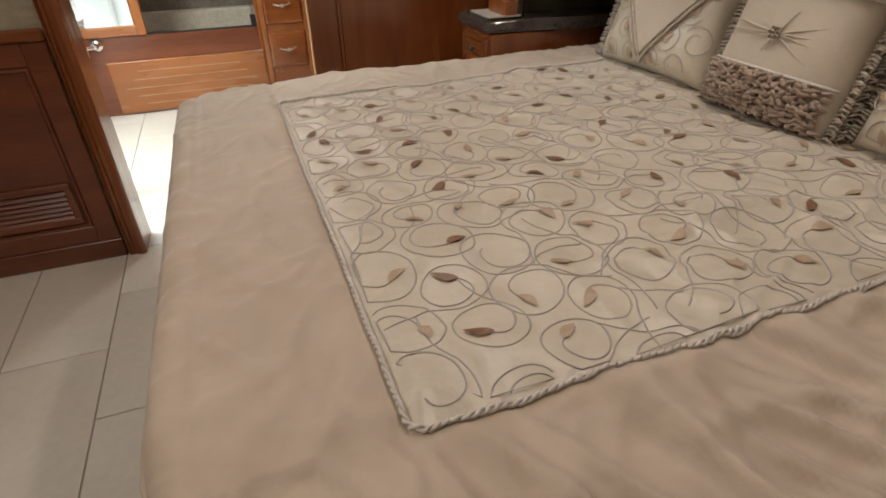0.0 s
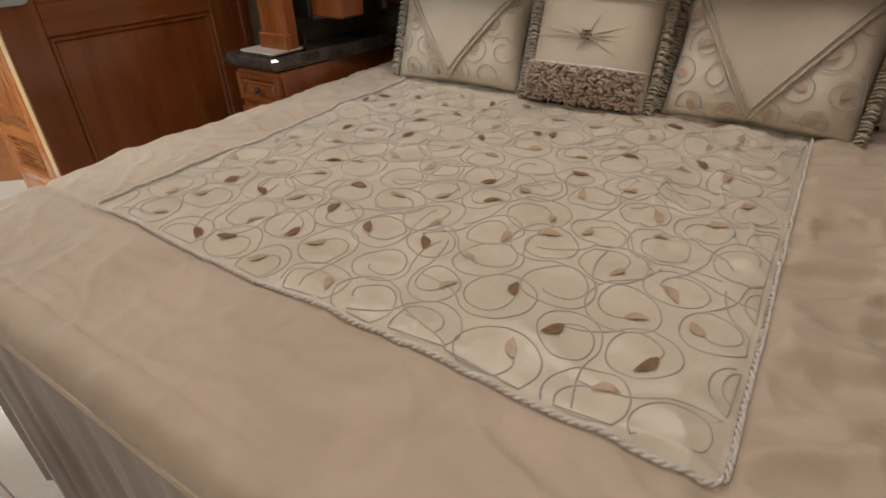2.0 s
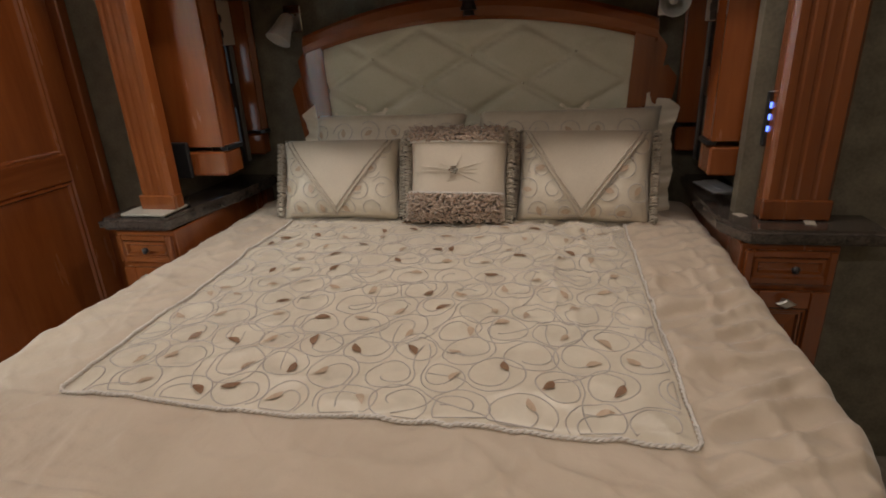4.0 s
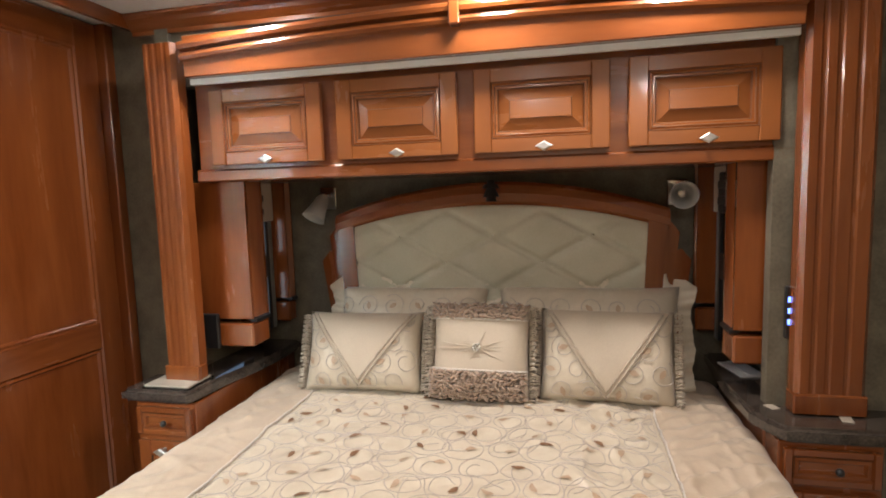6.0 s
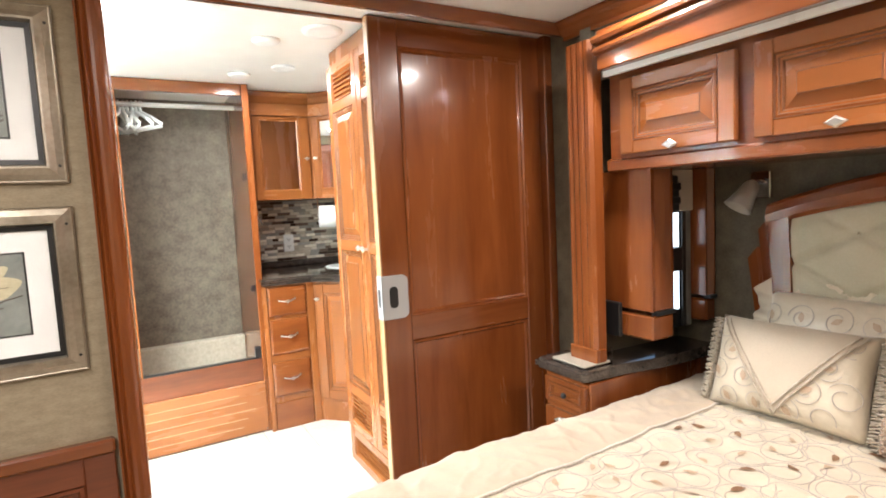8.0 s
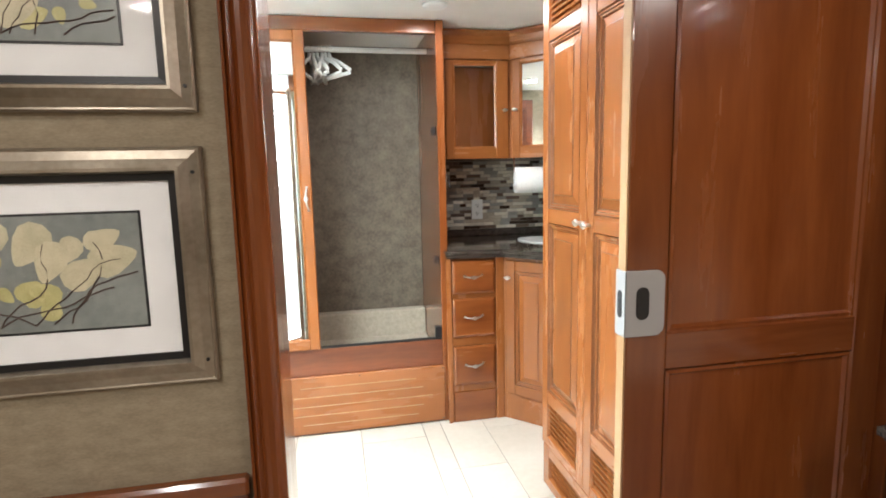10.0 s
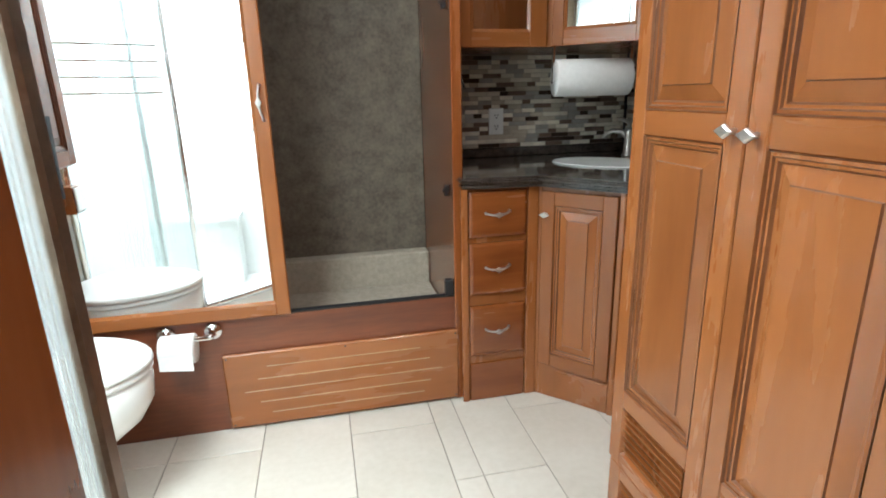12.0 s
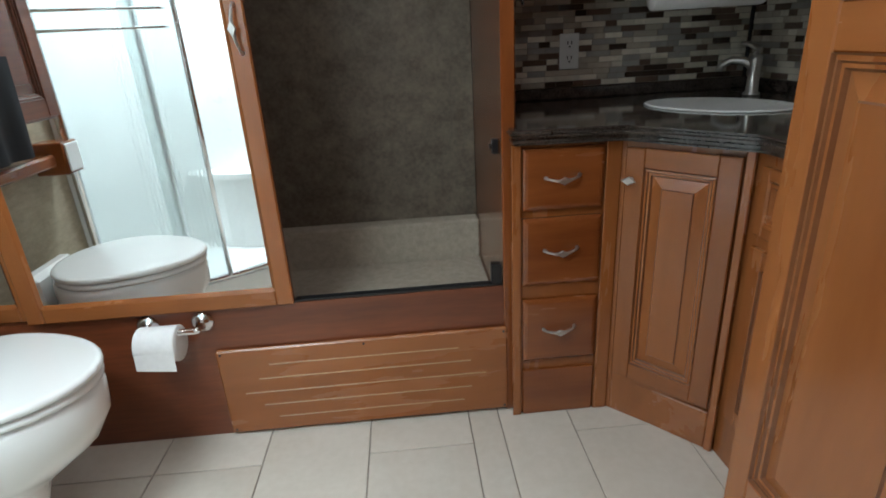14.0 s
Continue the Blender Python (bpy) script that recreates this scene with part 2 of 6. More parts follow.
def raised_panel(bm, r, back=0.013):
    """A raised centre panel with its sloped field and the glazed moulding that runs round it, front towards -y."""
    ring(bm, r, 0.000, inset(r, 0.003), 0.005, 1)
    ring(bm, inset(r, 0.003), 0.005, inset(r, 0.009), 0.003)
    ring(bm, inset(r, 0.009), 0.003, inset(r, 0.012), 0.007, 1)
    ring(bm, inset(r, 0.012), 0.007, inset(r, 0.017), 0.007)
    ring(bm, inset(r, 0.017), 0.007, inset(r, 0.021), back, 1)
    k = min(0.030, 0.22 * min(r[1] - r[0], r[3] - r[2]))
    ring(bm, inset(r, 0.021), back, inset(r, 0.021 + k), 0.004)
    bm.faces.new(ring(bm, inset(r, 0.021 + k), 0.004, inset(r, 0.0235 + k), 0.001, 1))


def flat_panel(bm, r, back=0.010):
    ring(bm, r, 0.000, inset(r, 0.004), 0.004)
    ring(bm, inset(r, 0.004), 0.004, inset(r, 0.012), 0.002)
    ring(bm, inset(r, 0.012), 0.002, inset(r, 0.015), 0.006)
    bm.faces.new(ring(bm, inset(r, 0.015), 0.006, inset(r, 0.018), back))


def louvre_panel(bm, r):
    ring(bm, r, 0.0, inset(r, 0.006), 0.012)
    z = r[2] + 0.012
    while z < r[3] - 0.014:
        vs = box(bm, r[0] + 0.006, r[1] - 0.006, -0.001, 0.001, -0.008, 0.008)
        for v in vs:
            v.co = Matrix.Translation((0, 0.007, z)) @ Matrix.Rotation(radians(26 if r[2] < 0.6 else -26), 4, "X") @ v.co
        z += 0.0205


def door(name, parent, m, w, h, openings, stile=0.05, t=0.02, wood=(WOOD_Z, WOOD_X), label="", holed=False):
    """A frame-and-panel door: x to the right, front towards -y, origin at its lower left front corner.
    openings: (kind, x0, x1, z0, z1) with kind raised, flat, louvre or glass."""
    bm = bmesh.new()
    zs = sorted({0.0, h} | {v for o in openings for v in o[3:5]})
    xs = (min(o[1] for o in openings), max(o[2] for o in openings))
    box(bm, 0.001, w - 0.001, t * 0.72, t, 0.001, h - 0.001, 0.001)
    frame_ob = part(name, bm, wood[0], parent, label)
    frame_ob.matrix_local = m
    for xa, xb in ((0, xs[0]), (xs[1], w)):
        part("stile", boxes((xa, xb, 0, t * 0.72, 0, h), bevel=0.003), wood[0], frame_ob)
    gaps = sorted((o[3], o[4]) for o in openings)
    edges = [0.0] + [v for g in gaps for v in g] + [h]
    for i in range(0, len(edges), 2):
        if edges[i + 1] - edges[i] > 0.002:
            part("rail", boxes((xs[0] - 0.0005, xs[1] + 0.0005, 0.0008, t * 0.72, edges[i], edges[i + 1]), bevel=0.002), wood[1], frame_ob)
    for kind, x0, x1, z0, z1 in openings:
        bm = bmesh.new()
        r = (x0, x1, z0, z1)
        if kind == "raised":
            raised_panel(bm, r)
        elif kind == "flat":
            flat_panel(bm, r)
        elif kind == "louvre":
            louvre_panel(bm, r)
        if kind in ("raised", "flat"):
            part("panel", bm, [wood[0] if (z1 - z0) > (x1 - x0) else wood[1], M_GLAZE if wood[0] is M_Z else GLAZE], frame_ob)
        elif kind == "louvre":
            part("louvre", bm, wood[1], frame_ob)
        else:
            ring(bm, r, 0.0, inset(r, 0.010), 0.007)
            part("glazing_bead", bm, wood[0], frame_ob)
            part("mirror_glass", boxes((x0, x1, 0.009, 0.0125, z0, z1)), MIRROR, frame_ob, "mirrored glass pane")
    return frame_ob


def diamond_knob(parent, m, s=0.017):
    """A hammered lozenge knob on a short stem, standing out towards -y."""
    bm = bmesh.new()
    bmesh.ops.create_cone(bm, cap_ends=True, segments=10, radius1=0.006, radius2=0.0045, depth=0.020,
                          matrix=Matrix.Translation((0, -0.010, 0)) @ Matrix.Rotation(radians(90), 4, "X"))
    pts = [(-s * 1.45, 0), (0, -s * 0.8), (s * 1.45, 0), (0, s * 0.8)]
    a = [bm.verts.new((x, -0.020, z)) for x, z in pts]
    b = [bm.verts.new((x, -0.025, z)) for x, z in pts]
    c = [bm.verts.new((x * 0.72, -0.0285, z * 0.72)) for x, z in pts]
    bm.faces.new(a)
    for i in range(4):
        j = (i + 1) % 4
        bm.faces.new((a[i], a[j], b[j], b[i]))
        bm.faces.new((b[i], b[j], c[j], c[i]))
    bm.faces.new(c)
    ob = part("knob", bm, NICKEL, parent, "hammered nickel lozenge knob")
    ob.matrix_local = m
    return ob


def tube(bm, pts, radius, sides=8, closed=False):
    """A round tube along a polyline."""
    pts = [Vector(p) for p in pts]
    rows, up = [], Vector((0.013, 0.021, 1)).normalized()
    for i, p in enumerate(pts):
        d = (pts[min(i + 1, len(pts) - 1)] - pts[max(i - 1, 0)]).normalized()
        u = d.cross(up)
        u = u.normalized() if u.length > 1e-4 else d.orthogonal().normalized()
        v = d.cross(u)
        r = radius[i] if isinstance(radius, (list, tuple)) else radius
        rows.append([bm.verts.new(p + r * (math.cos(a) * u + math.sin(a) * v)) for a in (2 * math.pi * k / sides for k in range(sides))])
    for a, b in zip(rows, rows[1:]):
        for k in range(sides):
            bm.faces.new((a[k], a[(k + 1) % sides], b[(k + 1) % sides], b[k]))
    bm.faces.new(rows[0])
    bm.faces.new(rows[-1])


def pull(parent, m, w=0.085):
    """A bow pull with a lozenge in its middle, lying along x."""
    bm = bmesh.new()
    pts = [(-w / 2, 0, 0.002), (-w / 2 + 0.006, -0.014, 0.001), (-w / 4, -0.020, -0.003), (0, -0.022, -0.004), (w / 4, -0.020, -0.001), (w / 2 - 0.006, -0.014, 0.005), (w / 2, 0, 0.006)]
    tube(bm, pts, [0.006, 0.0035, 0.004, 0.005, 0.004, 0.0035, 0.006], 8)
    s = 0.012
    c = [bm.verts.new((x, -0.0275, z - 0.004)) for x, z in ((-s * 1.6, 0), (0, -s * 0.75), (s * 1.6, 0), (0, s * 0.75))]
    d = [bm.verts.new((x, -0.022, z - 0.004)) for x, z in ((-s * 1.9, 0), (0, -s * 0.95), (s * 1.9, 0), (0, s * 0.95))]
    for i in range(4):
        bm.faces.new((c[i], c[(i + 1) % 4], d[(i + 1) % 4], d[i]))
    bm.faces.new(c)
    bm.faces.new(d)
    ob = part("handle", bm, NICKEL, parent, "nickel bow handle with a lozenge", smooth=False)
    ob.matrix_local = m
    return ob


def extrude_profile(bm, pts, axis, a, b):
    """A closed profile of (u, v) swept from a to b along an axis: x uses (y, z), y uses (x, z), z uses (x, y)."""
    def at(u, v, s):
        return {"x": (s, u, v), "y": (u, s, v), "z": (u, v, s)}[axis]
    lo = [bm.verts.new(at(u, v, a)) for u, v in pts]
    hi = [bm.verts.new(at(u, v, b)) for u, v in pts]
    for i in range(len(pts)):
        j = (i + 1) % len(pts)
        bm.faces.new((lo[i], lo[j], hi[j], hi[i]))
    bm.faces.new(lo)
    bm.faces.new(hi)


def lathe(bm, profile, m=None, sides=24):
    rows = []
    for r, z in profile:
        rows.append([bm.verts.new((r * math.cos(2 * math.pi * k / sides), r * math.sin(2 * math.pi * k / sides), z)) for k in range(sides)])
    for a, b in zip(rows, rows[1:]):
        for k in range(sides):
            bm.faces.new((a[k], a[(k + 1) % sides], b[(k + 1) % sides], b[k]))
    bm.faces.new(rows[0])
    bm.faces.new(rows[-1])
    if m is not None:
        for row in rows:
            for v in row:
                v.co = m @ v.co


FACE_X = pose(0, 0, 0, 0, 0, -90)  # turns a front that faces -y to face -x

# ---- structure ----
XL, XR = -1.36, 1.36          # coach side walls
SX = 1.56                     # back wall of the bed slide-out
SY0, SY1 = -0.165, 1.735       # side walls of the slide-out
PY = 1.925                    # bedroom face of the partition
BY = 4.30                     # back wall of the bathroom

solid("floor", XL, SX + 0.1, -1.0, BY + 0.1, -0.06, -0.004, GROUT, "tiled floor bed with grey brown grout joints", "floor")
solid("ceiling_bedroom", XL, SX + 0.1, -1.0, 2.090, CEIL_BED, CEIL_BED + 0.05, CEILING, "smooth white vinyl ceiling of the bedroom", "ceiling")
solid("ceiling_bathroom", XL, XR + 0.05, 2.0915, BY + 0.1, CEIL_BATH, CEIL_BATH + 0.05, CEILING, "smooth white vinyl ceiling of the bathroom", "ceiling")
solid("wall_west", XL - 0.05, XL, -1.0, BY + 0.1, 0, 2.2, WALLPAPER, "side wall in taupe linen wallpaper", "wall")
solid("wall_south", XL, SX + 0.1, -1.05, -1.0, 0, 2.2, WALLPAPER, "plain end wall in taupe wallpaper", "wall")
solid("wall_east_bath", XR, XR + 0.05, 1.99, BY + 0.1, 0, 2.2, WALLPAPER, "bathroom side wall in taupe wallpaper", "wall")
solid("wall_north", 0.323, XR, BY, BY + 0.05, 0, 2.2, CLOSET_PAPER, "back wall of closet and vanity, grey brown lining", "wall")
# slide-out walls: the side walls have a window opening each
solid("wall_slide_back", SX, SX + 0.05, SY0 - 0.05, SY1 + 0.05, 0, 2.0, DARK_PAPER, "slide-out wall behind the bed in mottled olive wallpaper", "wall")
WX0, WX1, WZ0, WZ1 = 1.22, 1.48, 0.84, 1.43
for tag, y0, y1 in (("a", SY1, SY1 + 0.05), ("b", SY0 - 0.05, SY0)):
    bm = boxes((1.105, WX0, y0, y1, 0, 2.0), (WX1, SX, y0, y1, 0, 2.0), (WX0, WX1, y0, y1, 0, WZ0), (WX0, WX1, y0, y1, WZ1, 2.0))
    tagged(part("wall_slide_side_" + tag, bm, DARK_PAPER), "side wall of the bed slide-out with a window opening", "wall", "", "structure")
solid("wall_east_bed_north", 1.165, 1.20, SY1 + 0.052, 2.090, 0, 1.998, DARK_PAPER, "narrow return wall in mottled olive wallpaper", "wall")
solid("wall_east_bed_south", 1.06, 1.102, -1.0, -0.075, 0, 1.759, DARK_PAPER, "return wall beside the slide-out, olive wallpaper", "wall")
# partition with the doorway
DX0, DX1 = -0.343, 0.36
solid("wall_partition_left", XL, DX0 - 0.03, PY, PY + 0.12, 0.0, 1.999, WALLPAPER, "partition wall in taupe linen wallpaper", "wall")
solid("wall_partition_right", DX1 + 0.10, 1.20, 2.092, 2.112, 0.0, 2.108, WOOD_Z, "partition behind the sliding door, wood veneered", "wall")
solid("wall_partition_header", XL, DX1 + 0.099, 2.092, 2.112, 1.992, 2.108, WOOD_X, "wood header over the bathroom doorway", "wall")

# ---- bedroom trim ----
bm = bmesh.new()
extrude_profile(bm, [(1.872, 1.955), (1.872, 1.999), (1.958, 1.999), (1.958, 1.985), (1.888, 1.985), (1.888, 1.955)], "x", -0.30, 1.164)
tagged(part("trim_header", bm, WOOD_X), "stained wood track cover along the ceiling", "trim", "", "structure")
bm = bmesh.new()
prof = [(1.125, 1.999), (1.070, 1.999), (1.070, 1.990), (1.080, 1.980), (1.085, 1.968), (1.097, 1.955), (1.107, 1.948), (1.107, 1.935), (1.125, 1.935)]
extrude_profile(bm, prof, "y", -1.0, 1.871)
tagged(part("trim_crown", bm, WOOD_Y), "stained wood crown moulding at the ceiling", "trim", "", "structure")
solid("wall_slide_header", 1.125, 1.165, -1.0, 1.785, 1.76, 1.998, DARK_PAPER, "wallpapered band above the slide-out valance", "wall")
# left jamb: fluted casing and a round-nosed return
bm = bmesh.new()
pts = [(-0.412, PY)]
pts += [(-0.412, 1.900), (-0.406, 1.895), (-0.405, 1.901), (-0.399, 1.894), (-0.391, 1.901), (-0.385, 1.894), (-0.377, 1.892)]
pts += [(-0.367 + 0.016 * math.sin(a), 1.903 - 0.016 * math.cos(a)) for a in (radians(10 * k) for k in range(0, 10))]
pts += [(-0.350, 1.935), (-0.350, 1.965), (-0.349, 1.995), (-0.348, 2.053), (-0.373, 2.053), (-0.373, PY)]
extrude_profile(bm, pts, "z", 0, 2.1)
tagged(part("trim_door_jamb", bm, WOOD_Z), "fluted and rounded stained wood door jamb", "trim", "", "structure")
# chair rail, wainscot panel with louvred vent
solid("trim_chair_rail", XL, -0.419, 1.895, PY, 0.778, 0.814, WOOD_X, "stained wood chair rail on the partition", "trim", bevel=0.006)
solid("trim_skirting", XL, -0.419, 1.901, PY, 0.0, 0.075, RED_WOOD, "dark red wood skirting board", "trim", bevel=0.004)
wains = door("wainscot", None, pose(-1.135, 1.907, 0.076), 0.713, 0.701, [("flat", 0.07, 0.643, 0.06, 0.63)], wood=(RED_WOOD, RED_WOOD), t=0.016)
tagged(wains, "dark red wood wainscot panel under the chair rail", "wainscot")
vent = empty("wall_vent", pose(-0.79, 1.903, 0.16), "dark red wood louvred vent set in the wainscot", "vent")
part("frame", boxes((0, 0.275, 0, 0.014, 0, 0.022), (0, 0.275, 0, 0.014, 0.132, 0.155), (0, 0.022, 0, 0.014, 0.022, 0.132), (0.253, 0.275, 0, 0.014, 0.022, 0.132), bevel=0.002), RED_WOOD, vent)
for k in range(6):
    vs = bmesh.new()
    box(vs, 0.022, 0.253, -0.001, 0.001, -0.011, 0.011, m=Matrix.Translation((0, 0.007, 0.032 + 0.018 * k)) @ Matrix.Rotation(radians(-40), 4, "X"))
    part("slat", vs, RED_WOOD, vent)

# ---- sliding door ----


def pill(x0, x1, z0, z1, r, both=True):
    """A rectangle with rounded corners; both=False keeps the corners at x0 square."""
    out = []
    for cx, cz, a0 in ((x1 - r, z1 - r, 0), (x0 + r, z1 - r, 90), (x0 + r, z0 + r, 180), (x1 - r, z0 + r, 270)):
        if not both and cx < (x0 + x1) / 2:
            out.append((x0, z1 if a0 == 90 else z0))
        else:
            out += [(cx + r * math.cos(radians(a0 + 18 * k)), cz + r * math.sin(radians(a0 + 18 * k))) for k in range(6)]
    return out


sd = empty("sliding_door", pose(0.398, 2.034, 0.012), "stained cherry sliding door, slid open beside the doorway", "door")
slab = door("leaf", sd, Matrix(), 0.724, 1.982, [("flat", 0.104, 0.634, 0.06, 0.866), ("flat", 0.104, 0.634, 0.954, 1.890)], t=0.035)
part("edge_strip", boxes((-0.004, 0.0, 0.002, 0.033, 0, 1.982)), EDGE_WOOD, sd, "pale unstained door edge")
bm = bmesh.new()
extrude_profile(bm, pill(0.0, 0.092, 0.955, 1.108, 0.022, False), "y", -0.006, 0.0)
box(bm, -0.008, -0.004, -0.006, 0.036, 0.955, 1.108, 0.001)
box(bm, -0.0085, 0.001, -0.006, -0.001, 0.955, 1.108, 0.001)
lock = part("latch_plate", bm, PLASTIC_GREY, sd, "silver grey latch plate")
bm = bmesh.new()
extrude_profile(bm, pill(0.020, 0.052, 0.994, 1.070, 0.0155), "y", -0.008, -0.0062)
part("finger_recess", bm, BLACK, lock)
bm = bmesh.new()
extrude_profile(bm, pill(0.007, 0.025, 0.998, 1.062, 0.0088), "x", -0.0092, -0.0082)
part("keyhole_slot", bm, BLACK, lock)
solid("trim_door_stop", 1.124, 1.1645, 2.00, 2.088, 0.0, 1.997, WOOD_Z, "dark stained upright behind the sliding door", "trim", bevel=0.004)

# ---- bed ----
BX0, BX1, BY0, BY1, BZ = -0.072, 1.50, -0.068, 1.572, 0.676


def smooth(a, b, v):
    u = min(1, max(0, (v - a) / (b - a)))
    return u * u * (3 - 2 * u)


PANEL = (0.190, 1.28, 0.197, 1.333)  # x0, x1, y0, y1 of the embroidered centre


def bed_z(x, y):
    """Height of the quilt's top: a soft crown, puckers across the borders, broad dents."""
    z = BZ + 0.012 * smooth(0.0, 1.2, x)
    z += 0.008 * noise.noise(Vector((x * 2.2, y * 2.2, 0.3))) + 0.004 * noise.noise(Vector((x * 7, y * 7, 1.7))) + 0.0022 * noise.noise(Vector((x * 19, y * 19, 2.7)))
    ridge = noise.noise(Vector((x * 6 + y * 5, y * 2 - x * 2, 8.1)))
    z += 0.005 * max(0.0, 1 - abs(ridge) * 6)
    ridge = noise.noise(Vector((x * 3 - y * 9, y * 5 + x * 3, 3.4)))
    z += 0.006 * max(0.0, 1 - abs(ridge) * 5) * (0.3 + 0.7 * smooth(0.9, -0.1, y))
    ridge = noise.noise(Vector((x * 11, y * 6, 15.2)))
    z += 0.003 * max(0.0, 1 - abs(ridge) * 5)
    inside = smooth(-0.03, 0.03, min(x - PANEL[0], y - PANEL[2], PANEL[3] - y))
    pucker = 0.7 * noise.noise(Vector((x * 20 + 8.0 * y, y * 3.0, 4.0))) + 0.5 * (1 - 5 * min(0.4, abs(noise.noise(Vector((x * 15 + 8 * y, y * 4, 6.0)))))) if y < PANEL[2] else noise.noise(Vector((x * 2.5, y * 8, 2.0)))
    z += (1 - inside) * (0.017 * pucker * (smooth(BY0, BY0 + 0.09, y) * smooth(1.5, 0.9, x) if y < PANEL[2] else 0.35))
    z -= 0.006 * math.exp(-((min(abs(x - PANEL[0]), abs(y - PANEL[2]), abs(y - PANEL[3]))) / 0.012) ** 2) * (1 if x > PANEL[0] - 0.02 else 0)
    if y < PANEL[2] and x > PANEL[0]:
        z += 0.006 * noise.noise(Vector((x * 42 + 10 * y, y * 6, 9.0))) * math.exp((y - PANEL[2]) / 0.06)
    z -= 0.005 * math.exp(-((x + 0.012) / 0.005) ** 2)
    border = 1 - smooth(-0.02, 0.02, min(x - PANEL[0], y - PANEL[2], PANEL[3] - y))
    z += border * 0.0035 * max(0.0, 1 - abs(noise.noise(Vector((x * 5 + y * 4, y * 7 - x * 6, 31.0)))) * 7)
    rumple = smooth(0.35, 0.75, x) * smooth(0.75, 0.35, y) * smooth(0.16, 0.26, y)
    z += rumple * (0.010 * noise.noise(Vector((x * 13, y * 11, 21.0))) + 0.007 * max(0.0, 1 - abs(noise.noise(Vector((x * 9 + y * 6, y * 12, 25.0)))) * 5))
    return z


RC = {0: 0.39, 1: 0.15}  # plan radius of the foot corners: window side, door side


def edge_off(x, y, r):
    """Distance of a point outside the quilt's outline, drawn in by r, and the outward direction."""
    k = 0 if y < 0.75 else 1
    q = max(RC[k] - r, 0.001)
    x0, y0, y1 = BX0 + r + q, BY0 + r + q, BY1 - r - q
    dx = x0 - x if x < x0 else 0.0
    dy = y0 - y if y < y0 else (y1 - y if y > y1 else 0.0)
    d = math.hypot(dx, dy)
    if d < 1e-9:
        return -1.0, 0.0, 0.0
    return d - q, -dx / d, -dy / d


bed = empty("bed", pose(0, 0, 0), "made bed with tan quilted spread and embroidered cream centre", "bed")
part("base", boxes((BX0 + 0.22, BX1, BY0 + 0.06, BY1 - 0.06, 0.0, 0.34), bevel=0.01), RED_WOOD, bed, "dark wood bed base")
part("mattress", boxes((BX0 + 0.22, BX1, BY0 + 0.05, BY1 - 0.05, 0.345, 0.60), bevel=0.04), SHAM, bed)
R, NX, NY = 0.050, 230, 240
s0, s1 = BX0 + R - R * math.pi / 2, BX1 - 0.01
t0, t1 = BY0 + R - R * math.pi / 2, BY1 - R + R * math.pi / 2
bm = bmesh.new()
rows = []
for i in range(NX + 1):
    s = s0 + (s1 - s0) * i / NX
    row = []
    for j in range(NY + 1):
        t = t0 + (t1 - t0) * j / NY
        d, nx, ny = edge_off(s, t, R)
        px, py, drop = s, t, 0.0
        if d > 0:
            a = min(d / R, math.pi / 2)
            px, py, drop = s - nx * (d - R * math.sin(a)), t - ny * (d - R * math.sin(a)), R * (1 - math.cos(a))
        row.append(bm.verts.new((px, py, bed_z(px, py) - drop)))
    rows.append(row)
for a, b in zip(rows, rows[1:]):
    for j in range(NY):
        f = bm.faces.new((a[j], a[j + 1], b[j + 1], b[j]))
        c = f.calc_center_median()
        f.material_index = 1 if (PANEL[0] < c.x < PANEL[1] and PANEL[2] < c.y < PANEL[3] and c.z > 0.6) else 0
spread = part("bedspread", bm, [SPREAD, CREAM], bed, "tan suede spread with cream satin centre", smooth=True)
# hanging drop at the foot and sides, below a piped seam
bm = bmesh.new()
path = [(1.45 - 0.06 * k, BY0) for k in range(20)]
path += [(BX0 + RC[0] - RC[0] * math.sin(a), BY0 + RC[0] - RC[0] * math.cos(a)) for a in (radians(7.5 * k) for k in range(13))]
path += [(BX0, BY0 + RC[0] + (BY1 - BY0 - RC[0] - RC[1]) * k / 60) for k in range(1, 60)]
path += [(BX0 + RC[1] - RC[1] * math.cos(a), BY1 - RC[1] + RC[1] * math.sin(a)) for a in (radians(9 * k) for k in range(11))]
path += [(0.08 + 0.06 * k, BY1) for k in range(1, 23)]
cols = []
for k, (x, y) in enumerate(path):
    w = 0.008 * math.sin(k * 0.75) + 0.005 * math.sin(k * 1.9)
    nx, ny = (0.0, -1.0) if k < 22 else ((0.0, 1.0) if k > len(path) - 24 else (-1.0, 0.0))
    cols.append([bm.verts.new((x + nx * w * q, y + ny * w * q, z)) for z, q in ((0.628, 0), (0.56, 0.25), (0.46, 0.6), (0.28, 1.0), (0.06, 1.3))])
for a, b in zip(cols, cols[1:]):
    for j in range(4):
        bm.faces.new((a[j], a[j + 1], b[j + 1], b[j]))
part("drop", bm, DROP, bed, "taupe velvet drop", smooth=True)
bm = bmesh.new()
tube(bm, [(x, y, 0.627) for x, y in path], 0.005, 6)
part("piping", bm, SPREAD, bed)


def on_bed(x, y, up=0.0):
    return (x, y, bed_z(x, y) + up)


